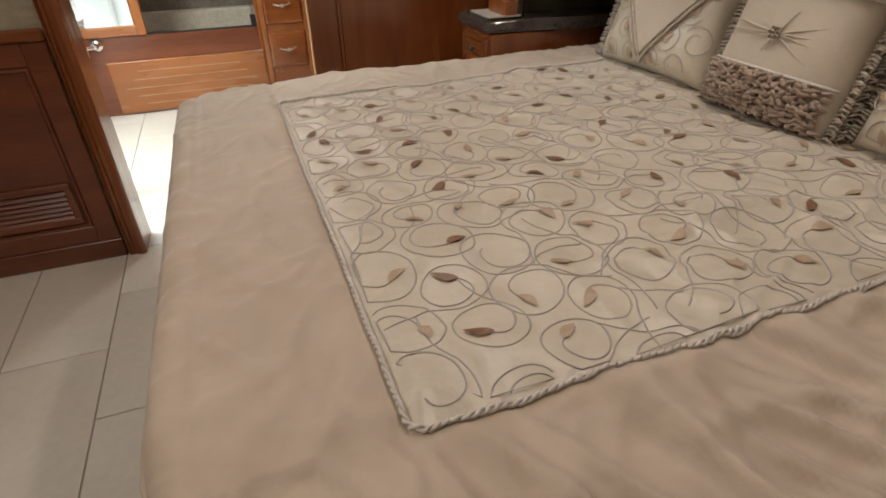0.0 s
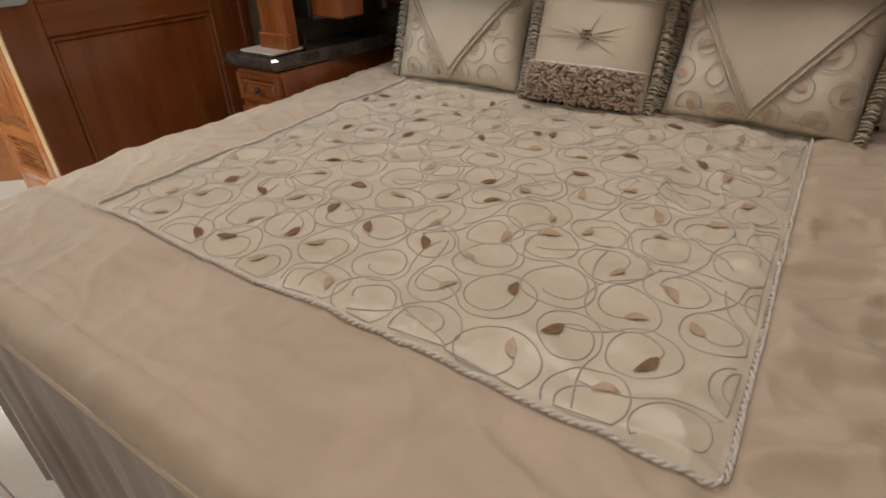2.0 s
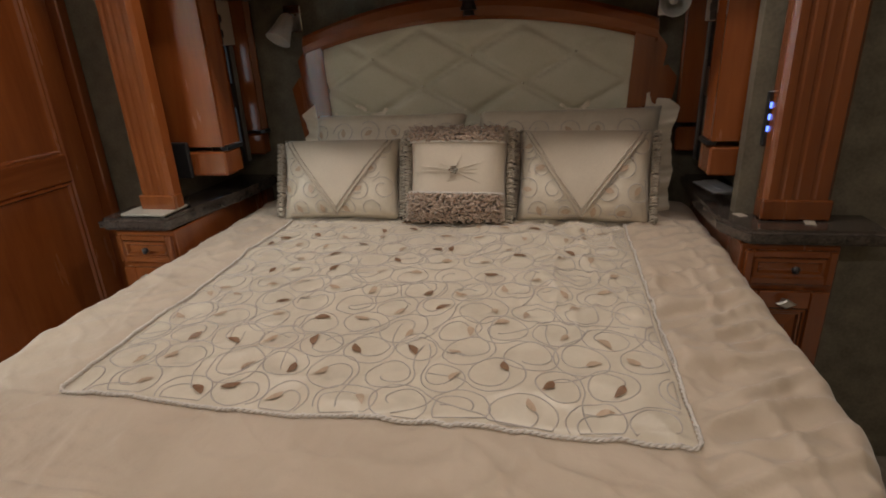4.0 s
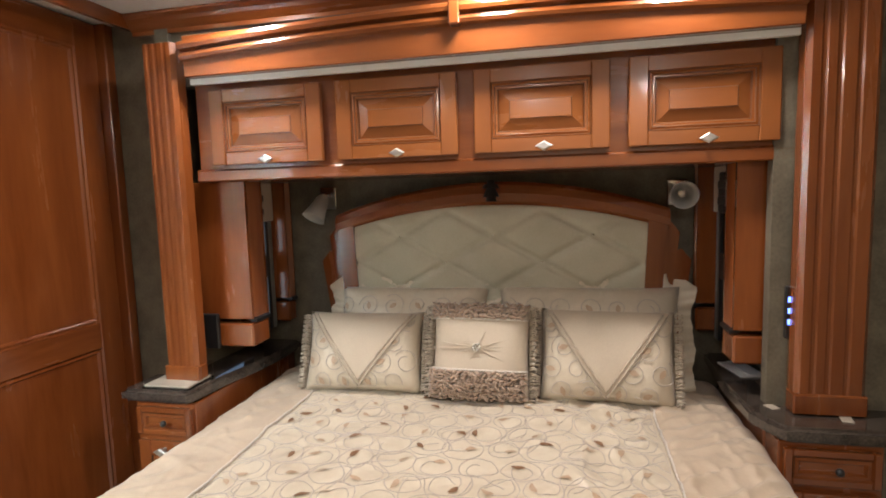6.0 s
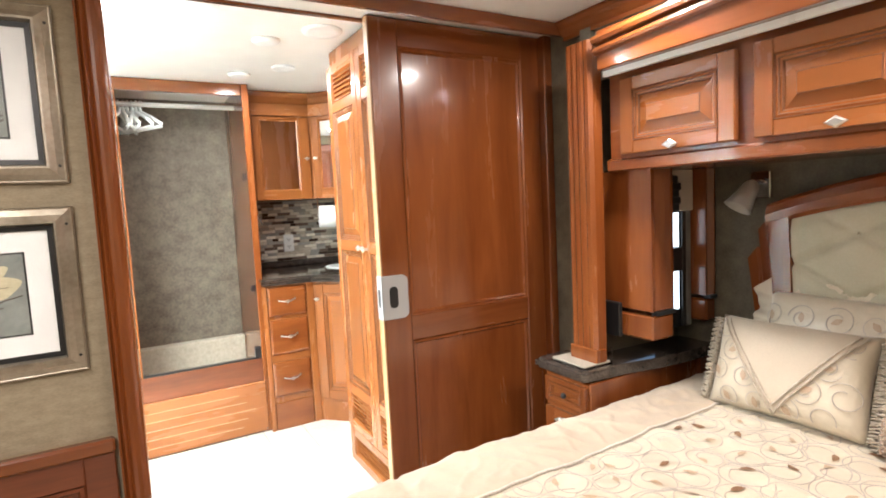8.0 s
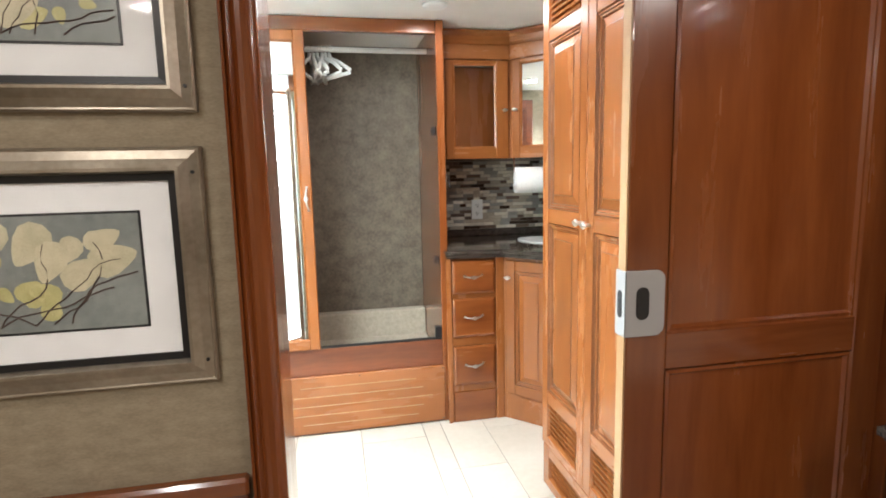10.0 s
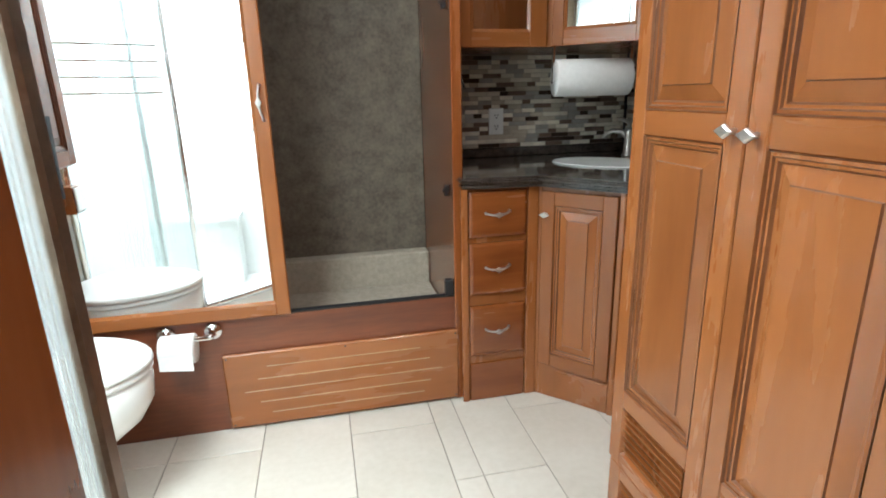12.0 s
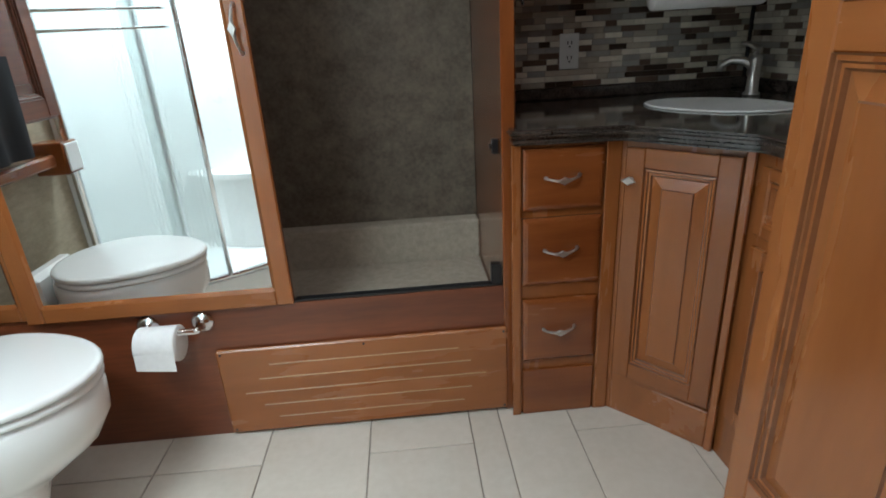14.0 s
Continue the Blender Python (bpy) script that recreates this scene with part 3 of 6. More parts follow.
# twisted cord round the centre
line = [(1.27 - (1.27 - PANEL[0] - 0.02) * k / 90, PANEL[2]) for k in range(91)]
line += [(PANEL[0] + 0.02 - 0.02 * math.sin(a), PANEL[2] + 0.02 - 0.02 * math.cos(a)) for a in (radians(15 * k) for k in range(1, 7))]
line += [(PANEL[0], PANEL[2] + 0.02 + (PANEL[3] - PANEL[2] - 0.04) * k / 90) for k in range(1, 91)]
line += [(PANEL[0] + 0.02 - 0.02 * math.cos(a), PANEL[3] - 0.02 + 0.02 * math.sin(a)) for a in (radians(15 * k) for k in range(1, 7))]
line += [(PANEL[0] + 0.02 + (1.27 - PANEL[0] - 0.02) * k / 90, PANEL[3]) for k in range(1, 91)]
dense = []
for (ax, ay), (bx_, by_) in zip(line, line[1:]):
    dense += [(ax + (bx_ - ax) * q / 4, ay + (by_ - ay) * q / 4) for q in range(4)]
for strand in range(2):
    bm = bmesh.new()
    pts, run = [], 0.0
    for k, (x, y) in enumerate(dense):
        if k:
            run += math.dist(dense[k - 1], (x, y))
        ph = run / 0.022 * 2 * math.pi + strand * math.pi
        nx, ny = (0.0, 1.0) if abs(y - PANEL[2]) < 0.005 or abs(y - PANEL[3]) < 0.005 else (1.0, 0.0)
        pts.append(Vector(on_bed(x + nx * 0.0020 * math.cos(ph), y + ny * 0.0020 * math.cos(ph), 0.005 + 0.0022 * math.sin(ph))))
    tube(bm, pts, 0.0024, 5)
    part("cord", bm, CORD, bed, "silver twisted cord", smooth=True)

# embroidered scrolls: packed loops that curl in to a leaf
rnd = random.Random(7)
splines, leaf_spots = [], []
gx = PANEL[0] + 0.045
col = 0
while gx < PANEL[1] + 0.02:
    gy = PANEL[2] + (0.0 if col % 2 else 0.055)
    while gy < PANEL[3] + 0.03:
        cx, cy = gx + rnd.uniform(-0.012, 0.012), gy + rnd.uniform(-0.012, 0.012)
        r0, turn, a0 = rnd.uniform(0.046, 0.060), rnd.choice((-1, 1)), rnd.uniform(0, 6.28)
        squash, tilt = rnd.uniform(0.82, 1.0), rnd.uniform(0, 3.14)
        pts = []
        for k in range(64):
            u = k / 63
            r = r0 * (1.0 - 0.60 * smooth(0.50, 1.0, u))
            a = a0 + turn * u * 2 * math.pi * 1.52
            lx, ly = r * math.cos(a), r * math.sin(a) * squash
            wob = 0.0015 * math.sin(k * 0.33 + a0)
            pts.append((cx + lx * math.cos(tilt) - ly * math.sin(tilt) + wob, cy + lx * math.sin(tilt) + ly * math.cos(tilt) - wob))
        splines.append(pts)
        p0, p1 = pts[0], pts[2]
        d = math.dist(p0, p1) or 1
        tx, ty = (p0[0] - p1[0]) / d, (p0[1] - p1[1]) / d
        ox, oy = p0[0] - cx, p0[1] - cy
        splines.append([(p0[0] + tx * 0.07 * v + ox * 0.7 * v * v, p0[1] + ty * 0.07 * v + oy * 0.7 * v * v) for v in (i / 9 for i in range(10))])
        e, f_ = pts[-1], pts[-5]
        aim = math.atan2(e[1] - f_[1], e[0] - f_[0])
        leaf_spots.append((e[0] + 0.012 * math.cos(aim), e[1] + 0.012 * math.sin(aim), aim, rnd.random()))
        gy += 0.106
    gx += 0.090
    col += 1


def in_panel(x, y):
    return PANEL[0] + 0.010 < x < PANEL[1] and PANEL[2] + 0.010 < y < PANEL[3] - 0.010


cu = bpy.data.curves.new("embroidery", "CURVE")
cu.dimensions, cu.bevel_depth, cu.bevel_resolution, cu.fill_mode = "3D", 0.0013, 0, "FULL"
for pts in splines:
    run = [p for p in pts if in_panel(*p)]
    if len(run) < 4:
        continue
    sp = cu.splines.new("POLY")
    sp.points.add(len(run) - 1)
    for q, (x, y) in zip(sp.points, run):
        q.co = (*on_bed(x, y, 0.0004), 1)
cu.materials.append(THREAD)
emb = new("embroidery", cu)
emb.parent = bed
tagged(emb, "grey mauve embroidered vine scrolls", kind="stuff")


def leaf_mesh(bm, x, y, a, s, lift=0.0026, z_of=None):
    n = 7
    up, lo = [], []
    for k in range(n):
        u = k / (n - 1)
        w = 0.22 * math.sin(math.pi * u) ** 0.8 * (1.15 - 0.5 * u)
        for arr, sg in ((up, 1), (lo, -1)):
            lx, ly = (u - 0.5) * s, sg * w * s + 0.10 * s * math.sin(math.pi * u)
            px, py = x + lx * math.cos(a) - ly * math.sin(a), y + lx * math.sin(a) + ly * math.cos(a)
            arr.append((px, py, bed_z(px, py) + lift + 0.001 * math.sin(math.pi * u)))
    vu, vl = [bm.verts.new(p) for p in up], [bm.verts.new(p) for p in lo[1:-1]]
    vl = [vu[0]] + vl + [vu[-1]]
    for k in range(n - 1):
        f = [vu[k], vu[k + 1]] + ([vl[k + 1]] if vl[k + 1] is not vu[k + 1] else []) + ([vl[k]] if vl[k] is not vu[k] else [])
        if len(f) > 2:
            bm.faces.new(f)


for x, y, a, q in leaf_spots:
    if q > 0.10 and in_panel(x - 0.02, y - 0.02) and in_panel(x + 0.02, y + 0.02):
        bm = bmesh.new()
        leaf_mesh(bm, x, y, a, 0.032 + 0.009 * q)
        part("leaf", bm, LEAF_BROWN if q > 0.76 else LEAF_TAN, bed)

# ---- pillows ----


def pillow_bm(w, h, d, seed, nx=26, nz=20, pinch=0.10):
    """A stuffed pillow, standing: width along x, height along z, front towards -y, base at z = 0."""
    bm = bmesh.new()
    sheets = []
    for side in (-1, 1):
        sheet = []
        for i in range(nx + 1):
            row = []
            for k in range(nz + 1):
                u, v = 2 * i / nx - 1, 2 * k / nz - 1
                e = max(0.0, (1 - u ** 4)) ** 0.55 * max(0.0, (1 - v ** 4)) ** 0.55
                x = u * w / 2 * (1 - pinch * 0.5 * (1 - v * v) * abs(u) ** 3)
                z = v * h / 2 * (1 - pinch * 0.5 * (1 - u * u) * abs(v) ** 3) + h / 2
                y = side * d / 2 * e + 0.005 * noise.noise(Vector((x * 9, z * 9, seed + side))) * e
                row.append(bm.verts.new((x, y, z)))
            sheet.append(row)
        for a, b in zip(sheet, sheet[1:]):
            for k in range(nz):
                bm.faces.new((a[k], a[k + 1], b[k + 1], b[k]))
    bmesh.ops.remove_doubles(bm, verts=bm.verts, dist=0.0008)
    return bm


def front_y(u, v, d):
    return -d / 2 * max(0.0, (1 - u ** 4)) ** 0.55 * max(0.0, (1 - v ** 4)) ** 0.55


def fringe_strip(bm, x, z0, z1, seed, out=1):
    """Looped fringe down one side edge."""
    r = random.Random(seed)
    z = z0
    while z < z1:
        a = r.uniform(-0.5, 0.5)
        for q in (-0.006, 0.006):
            pts = [(x, q, z), (x + out * 0.012, q * 2 + r.uniform(-.004, .004), z + 0.004 + a * 0.006), (x + out * 0.024, q * 2.4, z + a * 0.010), (x + out * 0.014, q, z - 0.005)]
            tube(bm, pts, 0.0032, 5)
        z += 0.0085


def scroll_curve(name, parent, w, h, d, keep, seed, cell=0.085):
    """Embroidered scrolls and leaves over the front of a pillow, where keep(x, z) holds."""
    r = random.Random(seed)
    data = bpy.data.curves.new(name, "CURVE")
    data.dimensions, data.bevel_depth, data.bevel_resolution = "3D", 0.0013, 0
    bm = bmesh.new()
    leaves = 0
    z, odd = 0.035, 0
    while z < h - 0.02:
        x = -w / 2 + (0.04 if odd else 0.08)
        while x < w / 2 - 0.02:
            r0, a0, turn = r.uniform(0.034, 0.044), r.uniform(0, 6.3), r.choice((-1, 1))
            pts = []
            for k in range(24):
                u = k / 23
                rr, a = r0 * (1 - 0.6 * u ** 1.3), a0 + turn * u * 7.6
                px, pz = x + rr * math.cos(a), z + rr * math.sin(a)
                if keep(px, pz) and abs(px) < w / 2 * 0.95 and 0.02 < pz < h * 0.96:
                    pts.append((px, front_y(2 * px / w, 2 * pz / h - 1, d) - 0.0035, pz))
            if len(pts) > 4:
                sp = data.splines.new("POLY")
                sp.points.add(len(pts) - 1)
                for q, c in zip(sp.points, pts):
                    q.co = (*c, 1)
                if r.random() < 0.7 and keep(x, z):
                    n = 6
                    a = r.uniform(0, 6.3)
                    top, low = [], []
                    for k in range(n):
                        u = k / (n - 1)
                        for arr, sg in ((top, 1), (low, -1)):
                            lx, lz = (u - 0.5) * 0.034, sg * 0.009 * math.sin(math.pi * u)
                            px, pz = x + lx * math.cos(a) - lz * math.sin(a), z + lx * math.sin(a) + lz * math.cos(a)
                            arr.append(bm.verts.new((px, front_y(2 * px / w, 2 * pz / h - 1, d) - 0.005, pz)))
                    for k in range(n - 1):
                        bm.faces.new((top[k], top[k + 1], low[k + 1], low[k]))
                    leaves += 1
            x += cell
        z += cell * 0.82
        odd = 1 - odd
    data.materials.append(THREAD)
    ob = new("embroidery", data)
    ob.parent = parent
    ob["kind"] = "stuff"
    if leaves:
        lf = part("leaf_applique", bm, LEAF_TAN, parent)
        lf["kind"] = "stuff"
    else:
        bm.free()


def envelope_pillow(m, w, h, d, seed, label):
    """A sham with a V-shaped flap and fringed sides."""
    top = empty("envelope_pillow", m, label, "pillow", "fringed envelope pillows")
    part("cushion", pillow_bm(w, h, d, seed), CREAM, top, smooth=True)
    tip = 0.06 * h

    def over(x, z):
        return z > tip + (h * 0.98 - tip) * abs(x) / (w * 0.46)

    bm = bmesh.new()
    n = 24
    rows_ = []
    for i in range(n + 1):
        row = []
        for k in range(n + 1):
            x = (i / n - 0.5) * w * 0.90
            low = tip + (h * 0.98 - tip) * min(1.0, abs(x) / (w * 0.46))
            z = low + (h * 0.97 - low) * k / n
            row.append(bm.verts.new((x, front_y(2 * x / w, 2 * z / h - 1, d) - 0.006 - 0.002 * noise.noise(Vector((x * 12, z * 12, seed))), z)))
        rows_.append(row)
    for a, b in zip(rows_, rows_[1:]):
        for k in range(n):
            bm.faces.new((a[k], a[k + 1], b[k + 1], b[k]))
    part("flap", bm, SHAM, top, "plain tan envelope flap", smooth=True)
    for off in (0.0, 0.022):
        bm = bmesh.new()
        for sg in (-1, 1):
            pts = []
            for k in range(25):
                x = sg * w * 0.445 * k / 24
                z = tip + off + (h * 0.98 - tip) * abs(x) / (w * 0.46)
                if z < h * 0.97:
                    pts.append((x, front_y(2 * x / w, 2 * z / h - 1, d) - 0.009, z))
            tube(bm, pts, 0.0032, 6)
        part("flap_cord", bm, FRINGE, top, "bronze cord along the flap", smooth=True)
    scroll_curve("scrolls", top, w, h, d, lambda x, z: not over(x, z), seed)
    for sg in (-1, 1):
        bm = bmesh.new()
        fringe_strip(bm, sg * w / 2 * 0.985, 0.012, h - 0.012, seed + sg, sg)
        part("fringe", bm, FRINGE, top, "looped bronze fringe", smooth=True)
    return top


def ruche(bm, x0, x1, z0, z1, w, h, d, seed, step=0.0115):
    """Gathered ribbon loops that cover a band of the front."""
    r = random.Random(seed)
    z = z0
    while z < z1:
        x = x0
        while x < x1:
            px, pz = x + r.uniform(-.005, .005), z + r.uniform(-.004, .004)
            y = front_y(2 * px / w, 2 * pz / h - 1, d)
            a = r.uniform(-0.9, 0.9)
            L = r.uniform(0.008, 0.015)
            pts = [(px - L * math.cos(a), y - 0.002, pz - L * math.sin(a)), (px, y - r.uniform(0.012, 0.022), pz), (px + L * math.cos(a), y - 0.003, pz + L * math.sin(a))]
            tube(bm, pts, [0.0025, 0.005, 0.0025], 5)
            x += step
        z += step * 0.72


# middle pillow with ruched bands and a jewelled button
MW, MH, MD = 0.335, 0.325, 0.15
mid = empty("button_pillow", pose(1.215, 0.738, 0.685, 0, 0, -90) @ pose(0, 0, 0, -16, 0, -2), "square tan pillow with ruched mauve bands and jewelled button", "pillow")
part("cushion", pillow_bm(MW, MH, MD, 3), SHAM, mid, smooth=True)
bm = bmesh.new()
ruche(bm, -MW / 2 * 0.96, MW / 2 * 0.96, 0.012, 0.098, MW, MH, MD, 5)
tagged(part("lower_ruching", bm, RUCHED, mid, "mauve brown gathered ribbon band", smooth=True), kind="stuff")
bm = bmesh.new()
ruche(bm, -MW / 2 * 0.96, MW / 2 * 0.96, MH - 0.048, MH - 0.006, MW, MH, MD, 6)
tagged(part("upper_ruching", bm, RUCHED, mid, "mauve brown gathered ribbon band", smooth=True), kind="stuff")
for zz in (0.104, MH - 0.055):
    bm = bmesh.new()
    tube(bm, [(x, front_y(2 * x / MW, 2 * zz / MH - 1, MD) - 0.004, zz) for x in (MW * 0.48 * (k / 15 - 1) for k in range(31))], 0.004, 6)
    part("band_cord", bm, CORD, mid, smooth=True)
bm = bmesh.new()
jz = MH * 0.545
jy = front_y(0, 2 * jz / MH - 1, MD)
for k in range(10):
    a = radians(36 * k + 10)
    L = 0.06 + 0.03 * (k % 3)
    pts = []
    for q in range(7):
        u = q / 6
        x, z = L * u * math.cos(a) * 1.6, L * u * math.sin(a) * 0.42
        pts.append((x, front_y(2 * x / MW, 2 * (jz + z) / MH - 1, MD) - 0.0010 * math.sin(math.pi * u) - 0.001, jz + z))
    tube(bm, pts, [0.0012, 0.0018, 0.0018, 0.0016, 0.0013, 0.001, 0.0006], 5)
part("pleats", bm, SHAM, mid, smooth=True)
bm = bmesh.new()
for k in range(7):
    a, r = radians(60 * k), (0.0 if k == 6 else 0.0105)
    bmesh.ops.create_icosphere(bm, subdivisions=1, radius=0.0065, matrix=Matrix.Translation((r * math.cos(a), jy - 0.008, jz + r * math.sin(a))))
part("jewelled_button", bm, CRYSTAL, mid, "silver jewelled button")
for sg in (-1, 1):
    bm = bmesh.new()
    fringe_strip(bm, sg * MW / 2 * 0.985, 0.012, MH - 0.012, 40 + sg, sg)
    part("fringe", bm, FRINGE, mid, "looped bronze fringe", smooth=True)

envelope_pillow(pose(1.235, 1.160, 0.688, 0, 0, -90) @ pose(0, 0, 0, -20, 0, 3), 0.43, 0.285, 0.13, 11, "tan envelope pillow with cord edged flap and bronze fringe")
envelope_pillow(pose(1.235, 0.330, 0.688, 0, 0, -90) @ pose(0, 0, 0, -18, 0, -4), 0.425, 0.305, 0.14, 23, "wider tan envelope pillow with cord edged flap and fringe")


def ruffled_sham(m, w, h, d, seed):
    top = empty("ruffled_sham", m, "embroidered cream pillow sham with a ruffled edge", "pillow", "ruffled shams against the headboard")
    part("cushion", pillow_bm(w, h, d, seed), CREAM, top, smooth=True)
    scroll_curve("scrolls", top, w, h, d, lambda x, z: True, seed, 0.095)
    bm = bmesh.new()
    per = []
    n = 260
    for k in range(n + 1):
        u = k / n
        # up one side, over the top, down the other
        L = h + w + h
        s = u * L
        if s < h:
            p, o = (-w / 2, s), (-1, 0.2)
        elif s < h + w:
            p, o = (-w / 2 + s - h, h), (0, 1)
        else:
            p, o = (w / 2, h - (s - h - w)), (1, 0.2)
        per.append((p, o, k))
    cols_ = []
    for (p, o, k) in per:
        wv = 0.013 * math.sin(k * 0.34) + 0.007 * math.sin(k * 0.77 + 1)
        corner = 1.05 + 0.10 * math.sin(k * 0.17) + 0.35 * math.exp(-(math.hypot(p[1] - h, abs(p[0]) - w / 2) / 0.05) ** 2)
        cols_.append([bm.verts.new((p[0] * 0.97 + o[0] * q * corner, wv * q / 0.044 + (0.004 if q else 0), p[1] * 0.97 + o[1] * q * corner)) for q in (0.0, 0.022, 0.044)])
    for a, b in zip(cols_, cols_[1:]):
        for k in range(2):
            bm.faces.new((a[k], a[k + 1], b[k + 1], b[k]))
    part("ruffle", bm, CREAM, top, smooth=True)
    return top


ruffled_sham(pose(1.375, 1.02, 0.690, 0, 0, -90) @ pose(0, 0, 0, -18, 0, 2), 0.58, 0.355, 0.16, 31)
ruffled_sham(pose(1.375, 0.385, 0.690, 0, 0, -90) @ pose(0, 0, 0, -18, 0, -2), 0.63, 0.360, 0.16, 37)

# ---- headboard ----
hb = empty("headboard", pose(1.495, 0.716, 0.018), "arched wood headboard with diamond quilted sage padding", "headboard")
HX = 0.05
PC = 0.0


def arc_z(y, top, sag, half):
    return top - sag * (y / half) ** 2


bm = bmesh.new()
n = 96
front, back = [], []
nz = 60
grid = []
for i in range(n + 1):
    y = -0.545 + 1.09 * i / n
    row = []
    for k in range(nz + 1):
        u = k / nz
        z = 0.62 + (arc_z(y, 1.318, 0.075, 0.545) - 0.62) * u
        yy = y * (0.955 + 0.045 * u)
        # diamond tufting
        p, q = (yy / 0.36 + z / 0.20), (yy / 0.36 - z / 0.20)
        crease = min(abs(p - round(p)), abs(q - round(q)))
        puff = 0.017 * (1 - math.exp(-(crease / 0.045) ** 2)) * min(1, 5 * u, 12 * (1 - u) + 0.2)
        row.append(bm.verts.new((-0.002 - puff, yy, z)))
    grid.append(row)
for a, b in zip(grid, grid[1:]):
    for k in range(nz):
        bm.faces.new((a[k], a[k + 1], b[k + 1], b[k]))
part("padding", bm, PAD, hb, "sage cream padding quilted in diamonds", smooth=True)
for yy in (-0.36, 0.0, 0.36, -0.18, 0.18, -0.54 + 0.18, 0.54 - 0.18):
    for zz in (1.10, 1.20, 1.30):
        p, q = (yy / 0.36 + zz / 0.20), (yy / 0.36 - zz / 0.20)
        if abs(p - round(p)) < 0.08 and abs(q - round(q)) < 0.08 and zz < arc_z(yy, 1.30, 0.075, 0.545):
            bm = bmesh.new()
            bmesh.ops.create_icosphere(bm, subdivisions=1, radius=0.006, matrix=Matrix.Translation((-0.004, yy, zz)))
            part("stud", bm, CRYSTAL, hb, "crystal stud")
bm = bmesh.new()
lo, hi = [], []
prev = None
for i in range(n + 1):
    y = -0.615 + 1.23 * i / n
    z0, z1 = arc_z(y, 1.318, 0.075, 0.545) - 0.004, arc_z(y, 1.398, 0.110, 0.615)
    cur = [bm.verts.new(c) for c in ((0.03, y, z0), (-0.022, y, z0), (-0.030, y, z0 + 0.012), (-0.034, y, (z0 + z1) / 2), (-0.028, y, z1 - 0.012), (-0.018, y, z1), (0.03, y, z1))]
    if prev:
        for k in range(6):
            bm.faces.new((prev[k], prev[k + 1], cur[k + 1], cur[k]))
    else:
        bm.faces.new(cur)
    prev = cur
bm.faces.new(prev)
part("arch", bm, WOOD_Y, hb, "stained wood arched top rail", smooth=False)
for sg in (-1, 1):
    bm = bmesh.new()
    extrude_profile(bm, [(sg * 0.545, 1.255), (sg * 0.612, 1.285), (sg * 0.565, 0.62), (sg * 0.515, 0.62)], "x", -0.028, 0.03)
    part("stile", bm, WOOD_Z, hb)
    for q, (dy, zt) in enumerate(((0.045, 1.215), (0.085, 1.115))):
        bm = bmesh.new()
        base = 0.605 + 0.042 * q
        extrude_profile(bm, [(sg * (base - 0.03), 1.24 - 0.11 * q), (sg * (base + 0.012), zt + 0.03), (sg * (base + 0.045), zt - 0.01), (sg * (base - 0.01), 0.70), (sg * (base - 0.05), 0.70)], "x", -0.010 + 0.012 * q, 0.03)
        part("fan_leaf", bm, WOOD_Z, hb)
bm = bmesh.new()
for k, (r, z) in enumerate(((0.020, 1.335), (0.028, 1.352), (0.022, 1.368), (0.030, 1.382), (0.016, 1.396))):
    bmesh.ops.create_cone(bm, cap_ends=True, segments=14, radius1=r, radius2=r * 0.8, depth=0.016, matrix=Matrix.Translation((-0.036, 0, z)))
part("emblem", bm, BLACK, hb, "black carved emblem")

# ---- overhead cabinet ----
cab = empty("overhead_cabinet", pose(1.072, 0.745, 1.443), "stained cherry overhead cabinet with four raised panel doors", "cabinet")
part("body", boxes((0.0, 0.485, -0.88, 0.88, 0.0, 0.325), bevel=0.004), WOOD_Y, cab)
bm = bmesh.new()
extrude_profile(bm, [(-0.012, 0.0), (-0.012, 0.030), (-0.004, 0.036), (0.0, 0.036), (0.0, -0.004), (-0.006, -0.004)], "y", -0.882, 0.882)
part("bottom_rail", bm, WOOD_Y, cab)
for ya, yb in ((1.563, 1.180), (1.132, 0.758), (0.708, 0.333), (0.285, -0.087)):
    w, h = ya - yb, 0.236
    d = door("door", cab, Matrix.Translation((-0.022, ya - 0.745, 0.048)) @ FACE_X, w, h, [("raised", 0.050, w - 0.050, 0.040, h - 0.040)], wood=(M_Z, M_X))
    diamond_knob(d, Matrix.Translation((w / 2 + 0.01, 0, 0.012)))
# light diffuser and arched valance in front of it
val = empty("valance", pose(0.988, 0.742, 1.758), "stained cherry valance board with arched bands", "valance")
part("board", boxes((0.0, 0.022, -0.855, 0.855, 0.0, 0.125), bevel=0.003), WOOD_Y, val)
part("diffuser", boxes((0.024, 0.040, -0.852, 0.852, -0.018, -0.001)), WHITE_PLASTIC, val, "white strip diffuser")


def band(z_end, z_mid, thick, out):
    bm_ = bmesh.new()
    prev_ = None
    for i in range(33):
        y = -0.855 + 1.71 * i / 32
        z = z_mid - (z_mid - z_end) * (abs(y) / 0.855) ** 2
        cur_ = [bm_.verts.new(c) for c in ((0.0, y, z), (-out, y, z + 0.004), (-out - 0.004, y, z + thick / 2), (-out, y, z + thick - 0.004), (0.0, y, z + thick))]
        if prev_:
            for k in range(4):
                bm_.faces.new((prev_[k], prev_[k + 1], cur_[k + 1], cur_[k]))
        else:
            bm_.faces.new(cur_)
        prev_ = cur_
    bm_.faces.new(prev_)
    return bm_


part("lower_band", band(0.045, 0.075, 0.026, 0.014), WOOD_Y, val)
part("upper_band", band(0.075, 0.105, 0.030, 0.022), WOOD_Y, val)
part("keystone", boxes((-0.034, 0.0, -0.015, 0.015, 0.070, 0.132), bevel=0.004), WOOD_Z, val)

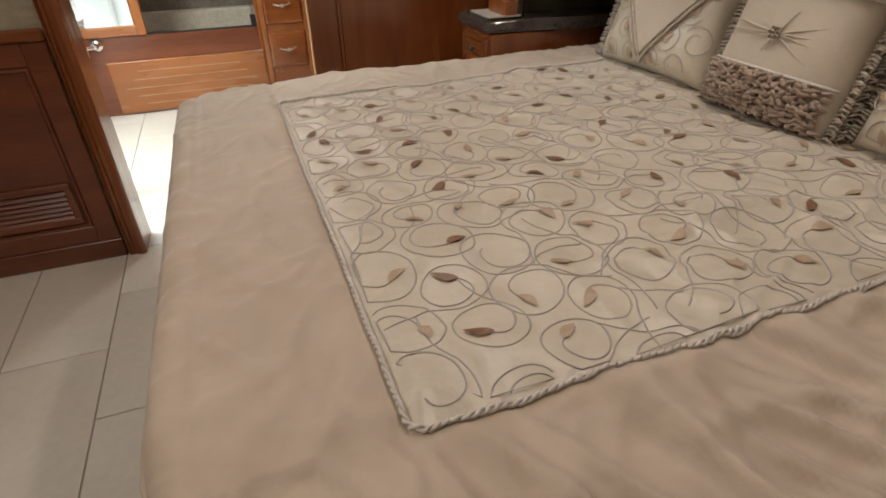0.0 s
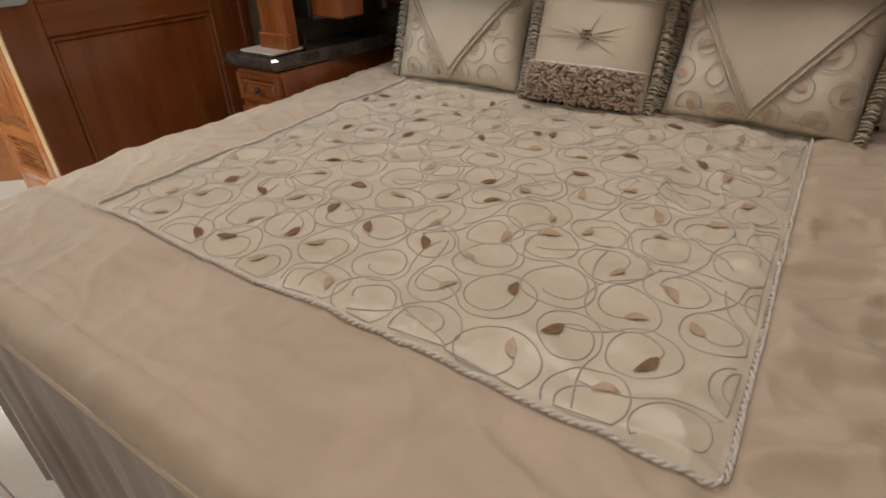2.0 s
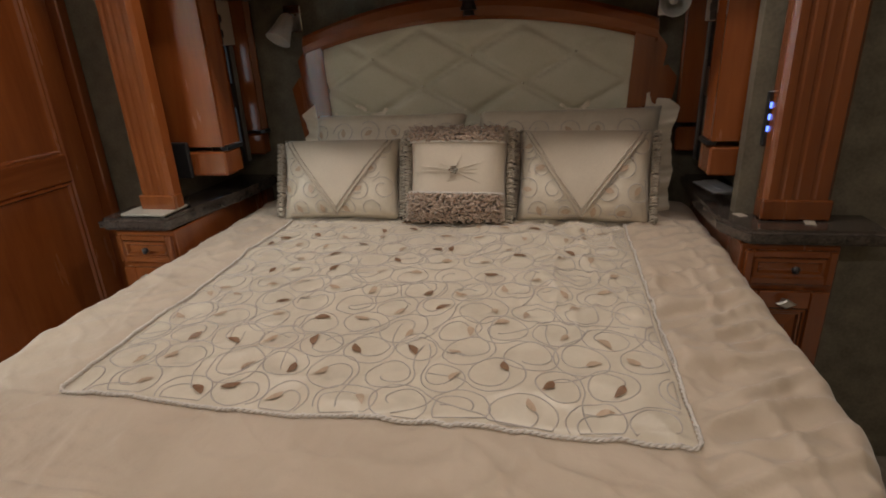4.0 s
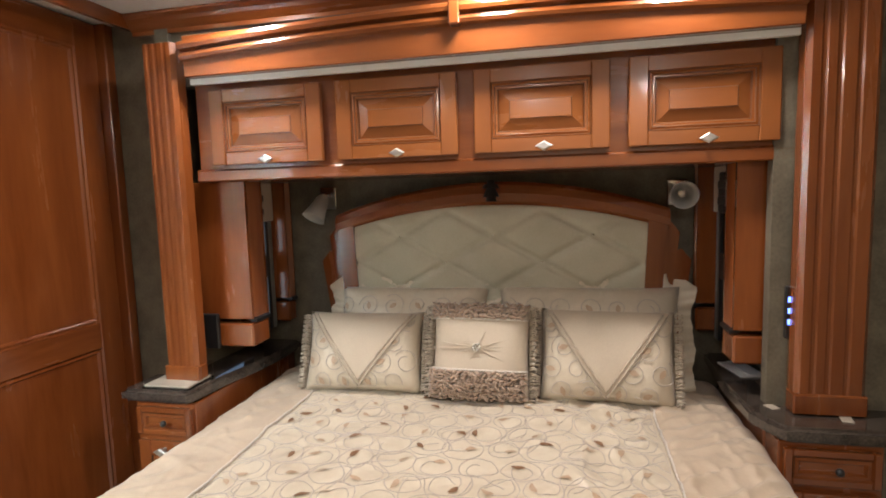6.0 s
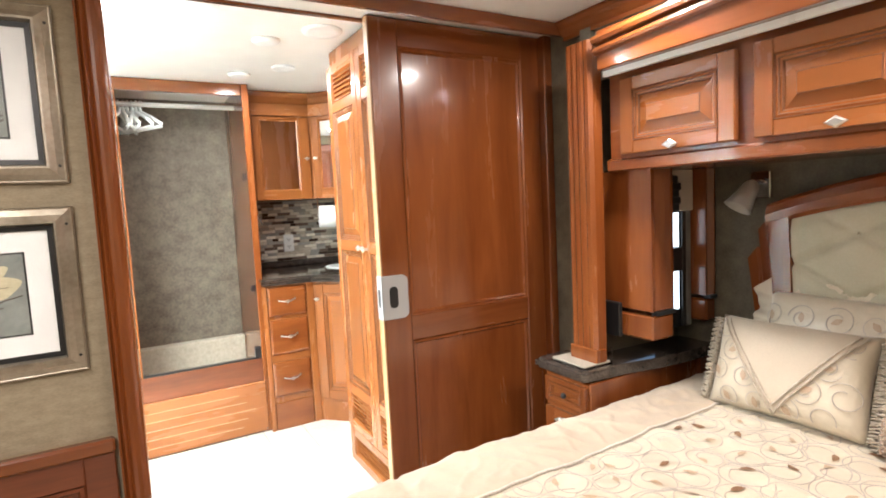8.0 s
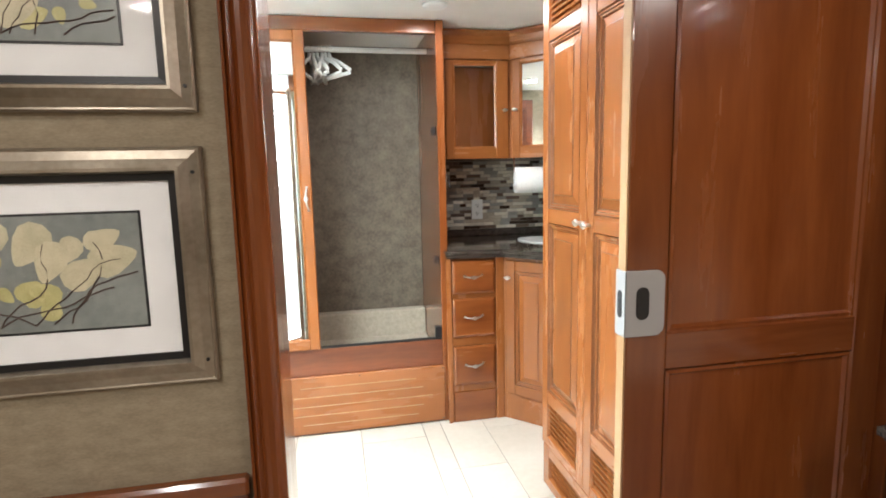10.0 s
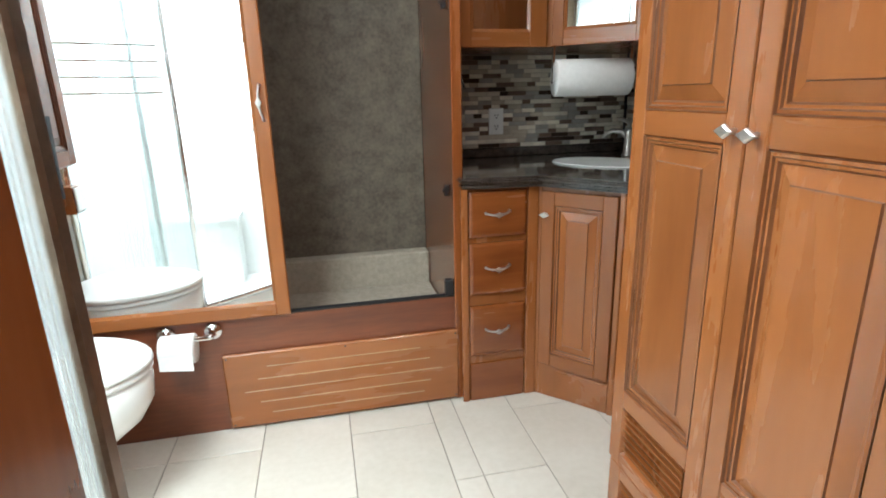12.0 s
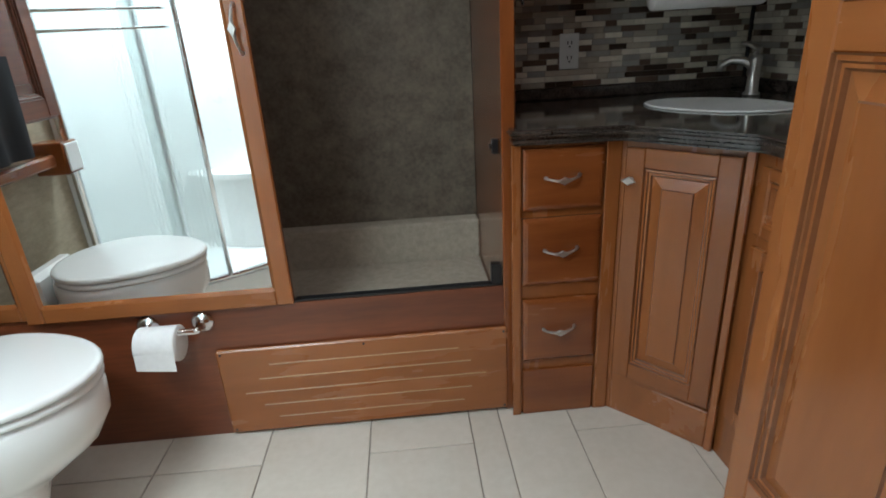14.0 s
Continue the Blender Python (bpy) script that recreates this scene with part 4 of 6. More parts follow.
# ---- posts either side of the slide-out ----
for y0, y1, lab in ((1.638, 1.758, "north"), (-0.285, -0.121, "south")):
    post = empty("column", pose(1.0, (y0 + y1) / 2, 0.782), "fluted stained cherry column standing on a nightstand top", "column", "columns beside the bed")
    hw = (y1 - y0) / 2
    bm = bmesh.new()
    prof = [(0.05, -hw), (0.012, -hw), (0.0, -hw + 0.012)]
    for c in (-hw * 0.42, hw * 0.10, hw * 0.52):
        prof += [(0.0, c - 0.008), (0.0022, c - 0.003), (0.0022, c + 0.003), (0.0, c + 0.008)]
    prof += [(0.0, hw - 0.012), (0.012, hw), (0.05, hw)]
    extrude_profile(bm, prof, "z", 0.055, 1.09)
    part("shaft", bm, WOOD_Z, post)
    part("plinth", boxes((-0.004, 0.05, -hw - 0.003, hw + 0.003, 0.0, 0.055), bevel=0.004), WOOD_Z, post)

# ---- nightstands ----


def nightstand(ys, yi, label):
    """ys: the wall side, yi: the bed side."""
    sg = 1 if ys > yi else -1
    lo_, hi_ = min(ys, yi), max(ys, yi)
    ns = empty("nightstand", pose(0.94, 0, 0), label, "nightstand", "nightstands beside the bed")
    part("body", boxes((0.0, 0.56, lo_ + 0.01, hi_ - 0.01, 0.0, 0.735), bevel=0.003), WOOD_Z, ns)
    w = hi_ - lo_ - 0.02
    dr = door("drawer_front", ns, Matrix.Translation((-0.018, hi_ - 0.02, 0.630)) @ FACE_X, w - 0.02, 0.092, [("flat", 0.02, w - 0.04, 0.018, 0.074)])
    bm = bmesh.new()
    bmesh.ops.create_uvsphere(bm, u_segments=12, v_segments=8, radius=0.010, matrix=Matrix.Translation((w / 2, -0.012, 0.046)))
    part("knob", bm, BLACK, dr, "black round knob", smooth=True)
    dd = door("door", ns, Matrix.Translation((-0.018, hi_ - 0.02, 0.06)) @ FACE_X, w - 0.02, 0.55, [("raised", 0.045, w - 0.065, 0.05, 0.50)])
    diamond_knob(dd, Matrix.Translation((w * 0.45, 0, 0.525)))
    return ns


def night_top(stand, pts, label):
    bm_ = bmesh.new()
    pts = [(x - 0.94, y) for x, y in pts]
    extrude_profile(bm_, pts, "z", 0.740, 0.780)
    es = [e for e in bm_.edges if abs(e.verts[0].co.z - e.verts[1].co.z) < 1e-6]
    bmesh.ops.bevel(bm_, geom=es, offset=0.010, segments=3, affect="EDGES")
    part("top", bm_, GRANITE, stand, label)


ns_a = nightstand(1.84, 1.60, "stained cherry nightstand with a drawer and a door")
ns_b = nightstand(-0.31, -0.055, "stained cherry nightstand with drawer, in the window corner")
night_top(ns_a, [(0.915, 1.862), (0.915, 1.625), (0.935, 1.612), (1.10, 1.606), (1.25, 1.575), (1.40, 1.560), (1.555, 1.556), (1.555, 1.732), (1.075, 1.732), (1.075, 1.862)], "dark granite top")
night_top(ns_b, [(0.915, -0.40), (0.915, -0.075), (0.935, -0.06), (1.02, -0.02), (1.25, -0.02), (1.40, -0.03), (1.555, -0.035), (1.555, -0.297), (1.075, -0.297), (1.075, -0.40)], "dark granite top")
# acrylic tray and papers
tray = empty("paper_tray", pose(0.93, 1.63, 0.781), "beige note pad in a clear acrylic tray", "tray")
part("pad", boxes((0.010, 0.130, 0.004, 0.165, 0.003, 0.009), bevel=0.001), BEIGE_CARD, tray)
part("tray_back", boxes((0.135, 0.139, 0.0, 0.17, 0.0, 0.055)), CLEAR, tray)
part("tray_base", boxes((0.0, 0.139, 0.0, 0.17, 0.0, 0.0025)), CLEAR, tray)
for x, y, turn, w in ((1.045, -0.085, 20, 0.035), (0.985, -0.235, -12, 0.042)):
    card = empty("card", pose(x, y, 0.7805, 0, 0, turn), "small cream card lying on the granite nightstand top", "card", "cards on the nightstand")
    part("sheet", boxes((-w / 2, w / 2, -0.013, 0.013, 0.0, 0.002), bevel=0.0006), BEIGE_CARD, card)
leaflet = empty("leaflet", pose(1.36, -0.100, 0.7805, 0, 0, 12), "white folded leaflet lying on the granite ledge", "leaflet")
part("sheet", boxes((-0.075, 0.075, -0.040, 0.040, 0.0, 0.003), bevel=0.0008), PAPER, leaflet)
part("fold", boxes((-0.074, 0.074, -0.039, 0.010, 0.0032, 0.006), bevel=0.0008), PAPER, leaflet)
# low skirting panel under the top along the bed
solid("trim_slide_skirt_north", 1.50, 1.555, 1.59, 1.73, 0.0, 0.738, RED_WOOD, "dark wood panel under the granite ledge", "trim")

# ---- slide-out windows with fluted surrounds ----


def window_surround(yw, sg, legs, label):
    """yw: the wall's face; sg: +1 when the room lies towards -y."""
    win = empty("window_surround", pose(0, yw, 0), label, "window surround", "windows beside the bed")

    def bx(x0, x1, a, b, z0, z1, bev=0.003):
        y0_, y1_ = sorted((-sg * a, -sg * b))
        return boxes((x0, x1, y0_, y1_, z0, z1), bevel=bev)

    for x0, x1, dep in legs:
        bm_ = bmesh.new()
        y_f, y_b = -sg * dep, -sg * 0.002
        xs_ = [x0 + (x1 - x0) * k / 8 for k in range(9)]
        prof_ = [(x0, y_b), (x0, y_f)]
        for k, xx in enumerate(xs_[1:-1]):
            prof_.append((xx, y_f + (sg * 0.010 if k % 2 else 0.0)))
        prof_ += [(x1, y_f), (x1, y_b)]
        extrude_profile(bm_, prof_, "z", 0.972, 1.441)
        leg = part("fluted_leg", bm_, WOOD_Z, win)
        part("band", bx(x0 + 0.018, x1 + 0.004, dep - 0.02, dep + 0.006, 0.957, 0.970, 0.001), BLACK, leg)
        part("foot", bx(x0, x1, 0.002, dep, 0.874, 0.956, 0.006), WOOD_Z, leg)
    part("shade_head", bx(1.223, 1.489, 0.002, 0.125, 1.290, 1.441), SHAM, win, "cream shade head board")
    bm_ = bmesh.new()
    for z_, wd in ((1.290, 0.034), (1.315, 0.044), (1.342, 0.034), (1.366, 0.046), (1.392, 0.028)):
        y0_, y1_ = sorted((-sg * 0.126, -sg * 0.134))
        box(bm_, 1.365 - wd, 1.365 + wd, y0_, y1_, z_, z_ + 0.028, 0.004)
    part("ornament", bm_, BLACK, win, "black carved ornament")
    part("casing", bx(1.2235, 1.2295, 0.002, 0.120, 0.852, 1.289, 0.001), SHAM, win)
    return win


window_surround(SY1, 1, ((1.115, 1.222, 0.237), (1.49, 1.545, 0.175)), "window framed by fluted cherry legs under the cabinet")
window_surround(SY0, -1, ((1.115, 1.222, 0.160), (1.49, 1.545, 0.175)), "window framed by fluted cherry legs, beside the keypad")
for k, (yw, sg) in enumerate(((SY1, 1), (SY0, -1))):
    def slab_y(a, b):
        return sorted((yw - sg * a, yw - sg * b))

    y0_, y1_ = slab_y(0.098, 0.102)
    wnd = tagged(part("window_%d" % (k + 1), boxes((1.231, 1.489, y0_, y1_, 0.852, 1.288)), DARK_GLASS), "dark tinted slide-out window", "window", "", "structure")
    y0_, y1_ = slab_y(0.104, 0.114)
    part("window_frame", boxes((1.440, 1.461, y0_, y1_, 0.852, 1.288), bevel=0.002), BLACK, wnd)
    part("window_frame", boxes((1.231, 1.439, y0_, y1_, 1.066, 1.154), bevel=0.002), BLACK, wnd)
    part("window_frame", boxes((1.462, 1.489, y0_, y1_, 0.852, 1.288), bevel=0.002), ART_GREY, wnd)
    y0_, y1_ = slab_y(0.1025, 0.1035)
    for z0_, z1_ in () if k else ((0.92, 1.064), (1.156, 1.284)):
        part("pane", boxes((1.395, 1.432, y0_, y1_, z0_, z1_)), DAY_PANE, wnd, "clear pane with daylight")

# ---- reading lamps ----


def reading_lamp(y, aim, z=1.365):
    lp = empty("reading_lamp", pose(1.555, y, z), "chrome wall reading lamp with frosted glass shade", "lamp", "reading lamps")
    part("plate", boxes((-0.022, 0.0, -0.034, 0.034, -0.045, 0.045), bevel=0.003), CHROME, lp)
    bm_ = bmesh.new()
    tube(bm_, [(-0.02, 0, 0.012), (-0.05, 0, 0.010), (-0.062, 0, 0.0)], 0.008, 10)
    part("arm", bm_, CHROME, lp, smooth=True)
    m_ = look((-0.062, 0, 0.004), (-0.062 + aim[0], aim[1], 0.004 + aim[2])) @ pose(0, 0, 0, 180, 0, 0)
    bm_ = bmesh.new()
    lathe(bm_, [(0.012, -0.01), (0.022, 0.0), (0.027, 0.012), (0.032, 0.045), (0.043, 0.088), (0.046, 0.096), (0.043, 0.096), (0.029, 0.045), (0.020, 0.014)], m_)
    part("shade", bm_, FROST, lp, "frosted bell glass shade", smooth=True)
    bm_ = bmesh.new()
    lathe(bm_, [(0.004, 0.02), (0.012, 0.035), (0.013, 0.055), (0.004, 0.066)], m_, 12)
    part("bulb", bm_, WHITE_PLASTIC, lp, smooth=True)


reading_lamp(1.388, (-0.45, 0.25, -0.75), 1.372)
reading_lamp(0.066, (-0.95, 0.05, -0.12), 1.358)

# ---- keypad, socket ----
kp = empty("keypad", pose(1.059, -0.134, 1.040), "black wall keypad with blue lit keys", "keypad")
part("plate", boxes((-0.012, 0.0, -0.024, 0.024, -0.070, 0.070), bevel=0.003), BLACK, kp)
for k in range(3):
    for q in (-0.012, 0.012):
        part("key", boxes((-0.0135, -0.0122, q - 0.006, q + 0.006, 0.035 - 0.03 * k - 0.007, 0.035 - 0.03 * k + 0.007)), BLUE_LED, kp)
solid_sock = tagged(part("wall_socket", boxes((1.095, 1.112, 1.62, 1.70, 0.87, 0.99), bevel=0.003), BLACK), "black wall socket plate above the nightstand", "socket")

# ---- pictures ----


def picture(z0, z1, seed, label):
    x1_, w = -0.457, 0.50
    pic = empty("picture", pose(x1_ - w, PY - 0.002, z0), label, "picture", "framed leaf prints")
    h = z1 - z0
    f = 0.043
    bm_ = bmesh.new()
    r = (0, w, 0, h)
    ring(bm_, r, 0.0, r, -0.012)
    ring(bm_, r, -0.012, inset(r, 0.003), -0.015)
    ring(bm_, inset(r, 0.003), -0.015, inset(r, 0.006), -0.014)
    ring(bm_, inset(r, 0.006), -0.014, inset(r, 0.020), -0.018)
    ring(bm_, inset(r, 0.020), -0.018, inset(r, 0.034), -0.026)
    ring(bm_, inset(r, 0.034), -0.026, inset(r, 0.039), -0.026)
    ring(bm_, inset(r, 0.039), -0.026, inset(r, f), -0.012)
    ring(bm_, inset(r, f), -0.012, inset(r, f), -0.004)
    part("frame", bm_, FRAME_SILVER, pic, "champagne silver moulded frame")
    bm_ = bmesh.new()
    r2 = inset(r, f)
    ring(bm_, r2, -0.004, r2, -0.0095)
    ring(bm_, r2, -0.0095, inset(r2, 0.012), -0.0085)
    ring(bm_, inset(r2, 0.012), -0.0085, inset(r2, 0.012), -0.004)
    part("liner", bm_, BLACK, pic, "black inner liner")
    part("mat", boxes((r2[0] + 0.011, r2[1] - 0.011, -0.0045, -0.0025, r2[2] + 0.011, r2[3] - 0.011)), MAT_BOARD, pic, "white mat")
    a = inset(r, 0.107)
    part("print", boxes((a[0], a[1], -0.0062, -0.0046, a[2], a[3])), ART_GREY, pic, "grey print ground")
    part("print_edge", boxes((a[0] - 0.004, a[1] + 0.004, -0.0058, -0.0044, a[2] - 0.004, a[3] + 0.004)), BLACK, pic)
    rr = random.Random(seed)
    bm_ = bmesh.new()
    for k in range(7):
        x_, z_ = rr.uniform(a[0], a[1]), a[2] + 0.01
        pts = []
        ang = rr.uniform(0.4, 2.6)
        for q in range(12):
            if a[0] + 0.003 < x_ < a[1] - 0.003 and a[2] + 0.003 < z_ < a[3] - 0.003:
                pts.append((x_, -0.0066, z_))
            x_ += 0.017 * math.cos(ang)
            z_ += 0.015 * abs(math.sin(ang))
            ang += rr.uniform(-0.45, 0.45)
        if len(pts) > 2:
            tube(bm_, pts, 0.0014, 4)
    br = part("printed_branches", bm_, ART_BROWN, pic)
    br["kind"] = "stuff"
    for mat_, count, big in ((ART_OLIVE, 9, 0.050), (ART_CREAM, 9, 0.080)):
        for k in range(count):
            s = rr.uniform(0.5, 1.0) * big
            x_, z_, an = rr.uniform(a[0] + 0.035, a[1] - 0.035), rr.uniform(a[2] + 0.035, a[3] - 0.035), rr.uniform(0, 6.3)
            pts = []
            for q in range(12):
                u = 2 * math.pi * q / 12
                lx, lz = 0.5 * s * math.cos(u), 0.30 * s * math.sin(u) * (1.1 - 0.5 * math.cos(u))
                px, pz = x_ + lx * math.cos(an) - lz * math.sin(an), z_ + lx * math.sin(an) + lz * math.cos(an)
                pts.append((min(max(px, a[0] + 0.002), a[1] - 0.002), min(max(pz, a[2] + 0.002), a[3] - 0.002)))
            bm_ = bmesh.new()
            bm_.faces.new([bm_.verts.new((px, -0.00655 - 0.00004 * k - (0.0005 if mat_ is ART_CREAM else 0.0), pz)) for px, pz in pts])
            part("printed_leaf", bm_, mat_, pic)
    part("glass", boxes((r2[0] + 0.012, r2[1] - 0.012, -0.0082, -0.0078, r2[2] + 0.012, r2[3] - 0.012)), CLEAR, pic, "clear picture glass").visible_shadow = False
    for xx, zz in ((w - 0.014, h - 0.042), (w - 0.014, 0.040), (0.014, h - 0.042), (0.014, 0.040)):
        bm_ = bmesh.new()
        bmesh.ops.create_cone(bm_, cap_ends=True, segments=10, radius1=0.0035, radius2=0.003, depth=0.004, matrix=Matrix.Translation((xx, -0.017, zz)) @ Matrix.Rotation(radians(90), 4, "X"))
        part("screw", bm_, BLACK, pic)


picture(0.998, 1.402, 4, "framed leaf print with white mat in champagne frame")
picture(1.458, 1.870, 9, "upper framed leaf print with branches, champagne frame")

# ---- downlights ----


def downlight(x, y, z):
    d_ = empty("downlight", pose(x, y, z - 0.002), "round recessed ceiling light, switched on", "ceiling light", "ceiling downlights")
    bm_ = bmesh.new()
    lathe(bm_, [(0.036, -0.016), (0.052, -0.014), (0.060, -0.004), (0.060, 0.0), (0.036, 0.0)])
    part("bezel", bm_, WHITE_PLASTIC, d_, smooth=True)
    bm_ = bmesh.new()
    bmesh.ops.create_circle(bm_, cap_ends=True, segments=20, radius=0.036, matrix=Matrix.Translation((0, 0, -0.010)))
    part("lens", bm_, LAMP_ON, d_, "glowing lens")


for bx, by in BED_SPOTS:
    downlight(bx, by, CEIL_BED)
for bx, by in BATH_SPOTS:
    downlight(bx, by, CEIL_BATH)

# ---- bathroom: closet with sliding mirror door ----
CY = 3.72  # face of the closet
solid("wall_closet_kick", XL, 0.335, CY, CY + 0.03, 0.0, 0.462, RED_WOOD, "red brown wood board below the closet doors", "wall")
solid("trim_closet_post", 0.297, 0.337, CY - 0.012, CY + 0.03, 0.0, CEIL_BATH - 0.002, WOOD_Z, "stained wood upright at the closet opening", "trim", bevel=0.004)
solid("trim_closet_top", XL, 0.296, CY - 0.004, CY + 0.03, 2.042, CEIL_BATH - 0.002, WOOD_X, "stained wood board above the closet", "trim", bevel=0.003)
solid("wall_closet_side", 0.299, 0.322, CY + 0.031, 4.362, 0.0, CEIL_BATH - 0.002, WOOD_Z, "wood veneered closet end wall", "wall")
solid("wall_closet_back", XL, 0.298, 4.330, 4.362, 0.0, CEIL_BATH - 0.002, CLOSET_PAPER, "closet back wall in grey brown textured lining", "wall")
closet_floor = tagged(part("closet_floor", boxes((XL, 0.298, CY + 0.031, 4.249, 0.30, 0.349), (XL, 0.298, 4.250, 4.329, 0.30, 0.507), bevel=0.006), CARPET), "beige carpet on the closet floor and its step", "carpet", "", "structure")
solid("trim_closet_track", -0.345, 0.296, CY + 0.002, CY + 0.028, 0.463, 0.470, BLACK, "black track along the closet sill", "trim")
stop = tagged(part("door_stop", boxes((0.262, 0.294, CY - 0.006, CY + 0.028, 0.471, 0.535), bevel=0.003), BLACK), "black plastic door stop in the closet corner", "door stop")
for z in (0.887, 1.57):
    hg = empty("catch", pose(0.292, CY + 0.06, z), "small black door catch on the closet wall", "catch", "closet catches")
    part("body", boxes((-0.012, 0.006, -0.010, 0.010, -0.022, 0.022), bevel=0.002), BLACK, hg)
    part("arm", boxes((-0.020, -0.012, -0.006, 0.006, -0.006, 0.006)), BLACK, hg)
rod = empty("closet_rod", pose(-0.52, 3.98, 2.012), "white closet hanging rod", "rod")
bm = bmesh.new()
tube(bm, [(-0.80, 0, 0), (0.817, 0, 0)], 0.014, 14)
part("bar", bm, WHITE_PLASTIC, rod, smooth=True)


def hanger(x, turn):
    h_ = empty("hanger", pose(x, 3.98, 2.012, 0, 0, turn), "white plastic clothes hanger on the rod", "hanger", "clothes hangers")
    bm_ = bmesh.new()
    hook = [(0, 0.020 * math.cos(a), 0.020 * math.sin(a)) for a in (radians(-60 + 15 * k) for k in range(17))]
    tube(bm_, hook, 0.003, 6)
    part("hook", bm_, WHITE_PLASTIC, h_, smooth=True)
    bm_ = bmesh.new()
    tube(bm_, [(0, 0.010, -0.018), (0, 0, -0.045), (0, -0.10, -0.085), (0, -0.185, -0.130), (0, -0.180, -0.145), (0, 0.180, -0.145), (0, 0.185, -0.130), (0, 0.10, -0.085), (0, 0, -0.045)], 0.010, 8)
    part("shoulder_bar", bm_, WHITE_PLASTIC, h_, smooth=True)


for k in range(6):
    hanger(-0.33 + 0.022 * k, (-12, 6, 15, -5, 22, 30)[k])


def mirror_door(x0, x1, y, label, handle_side):
    w, h = x1 - x0, 1.572
    md = empty("mirror_door", pose(x0, y, 0.468), label, "mirror door", "sliding mirror doors")
    s = 0.050
    for a, b, c, d in ((0, s, 0, h), (w - s, w, 0, h)):
        part("stile", boxes((a, b, 0, 0.022, c, d), bevel=0.004), M_Z, md)
    for c, d in ((0, s), (h - s, h)):
        part("rail", boxes((s, w - s, 0.001, 0.021, c, d), bevel=0.004), M_X, md)
    bm_ = bmesh.new()
    r = (s, w - s, s, h - s)
    ring(bm_, r, 0.002, inset(r, 0.008), 0.010)
    part("bead", bm_, M_Z, md)
    part("mirror_glass", boxes((s - 0.004, w - s + 0.004, 0.010, 0.014, s - 0.004, h - s + 0.004)), MIRROR, md, "silvered mirror glass")
    if handle_side:
        pull(md, Matrix.Translation((w - 0.026, 0.0, 0.772)) @ Matrix.Rotation(radians(90), 4, "Y"), 0.115)
    return md


mirror_door(-1.120, -0.343, CY - 0.024, "maple framed sliding mirror door with nickel handle", True)
mirror_door(XL + 0.002, -1.10, CY + 0.002, "maple framed second mirror door behind the first", False)

# access panel with slots
ap = empty("access_panel", pose(-0.152, CY - 0.001, 0.010), "slotted maple access panel screwed below the closet", "panel")
part("board", boxes((-0.460, 0.459, -0.016, 0.0, 0.0, 0.312), bevel=0.005), M_X, ap)
# pale strips paint the highlight along each slot; the slots themselves are brown
for z, a, b in ((0.252, -0.303, 0.299), (0.202, -0.341, 0.337), (0.151, -0.393, 0.387), (0.102, -0.341, 0.337), (0.052, -0.300, 0.310)):
    part("slot", boxes((a, b, -0.0168, -0.0145, z - 0.0022, z + 0.0022), bevel=0.0008), EDGE_WOOD, ap, "slot line, its highlight put in as pale colour")
for x, z in ((-0.446, 0.298), (0.446, 0.298), (-0.446, 0.014), (0.446, 0.014), (0.0, 0.298)):
    bm = bmesh.new()
    bmesh.ops.create_cone(bm, cap_ends=True, segments=10, radius1=0.0045, radius2=0.003, depth=0.003, matrix=Matrix.Translation((x, -0.017, z)) @ Matrix.Rotation(radians(90), 4, "X"))
    part("screw", bm, BLACK, ap)

# ---- paper holder ----
tp = empty("paper_holder", pose(-0.712, CY - 0.001, 0.424), "chrome toilet paper holder with a white roll", "paper holder")
for x in (-0.080, 0.082):
    bm = bmesh.new()
    lathe(bm, [(0.034, 0.0), (0.034, 0.005), (0.026, 0.010), (0.012, 0.014), (0.010, 0.05), (0.012, 0.058), (0.004, 0.062)], Matrix.Translation((x, 0, 0)) @ Matrix.Rotation(radians(90), 4, "X"), 20)
    part("post", bm, CHROME, tp, smooth=True)
bm = bmesh.new()
tube(bm, [(-0.080, -0.052, -0.003), (0.082, -0.052, -0.003)], 0.010, 12)
part("roller", bm, CHROME, tp, smooth=True)
bm = bmesh.new()
lathe(bm, [(0.020, -0.058), (0.052, -0.058), (0.054, -0.055), (0.054, 0.055), (0.052, 0.058), (0.020, 0.058)], Matrix.Translation((-0.030, -0.056, -0.034)) @ Matrix.Rotation(radians(90), 4, "Y"), 32)
roll = part("roll", bm, PAPER, tp, "white toilet paper roll", smooth=True)
bm = bmesh.new()
rows = []
for k in range(8):
    u = k / 7
    rows.append([bm.verts.new((-0.086 + 0.112 * q, -0.1105 - 0.006 * u, -0.036 - 0.048 * u - 0.012 * u * q)) for q in (0, 0.5, 1)])
for a, b in zip(rows, rows[1:]):
    for k in range(2):
        bm.faces.new((a[k], a[k + 1], b[k + 1], b[k]))
part("loose_sheet", bm, PAPER, roll, smooth=True)

# ---- toilet ----
to = empty("toilet", pose(-1.060, 3.325, 0), "white ceramic toilet with the lid closed", "toilet")


def oval(a, b, back, n=36):
    """An egg-shaped outline: long towards +x, flatter at the back."""
    out = []
    for k in range(n):
        t_ = 2 * math.pi * k / n
        c, s = math.cos(t_), math.sin(t_)
        out.append((a * c if c > 0 else back * c, b * s * (1 - 0.08 * (c > 0) * c)))
    return out


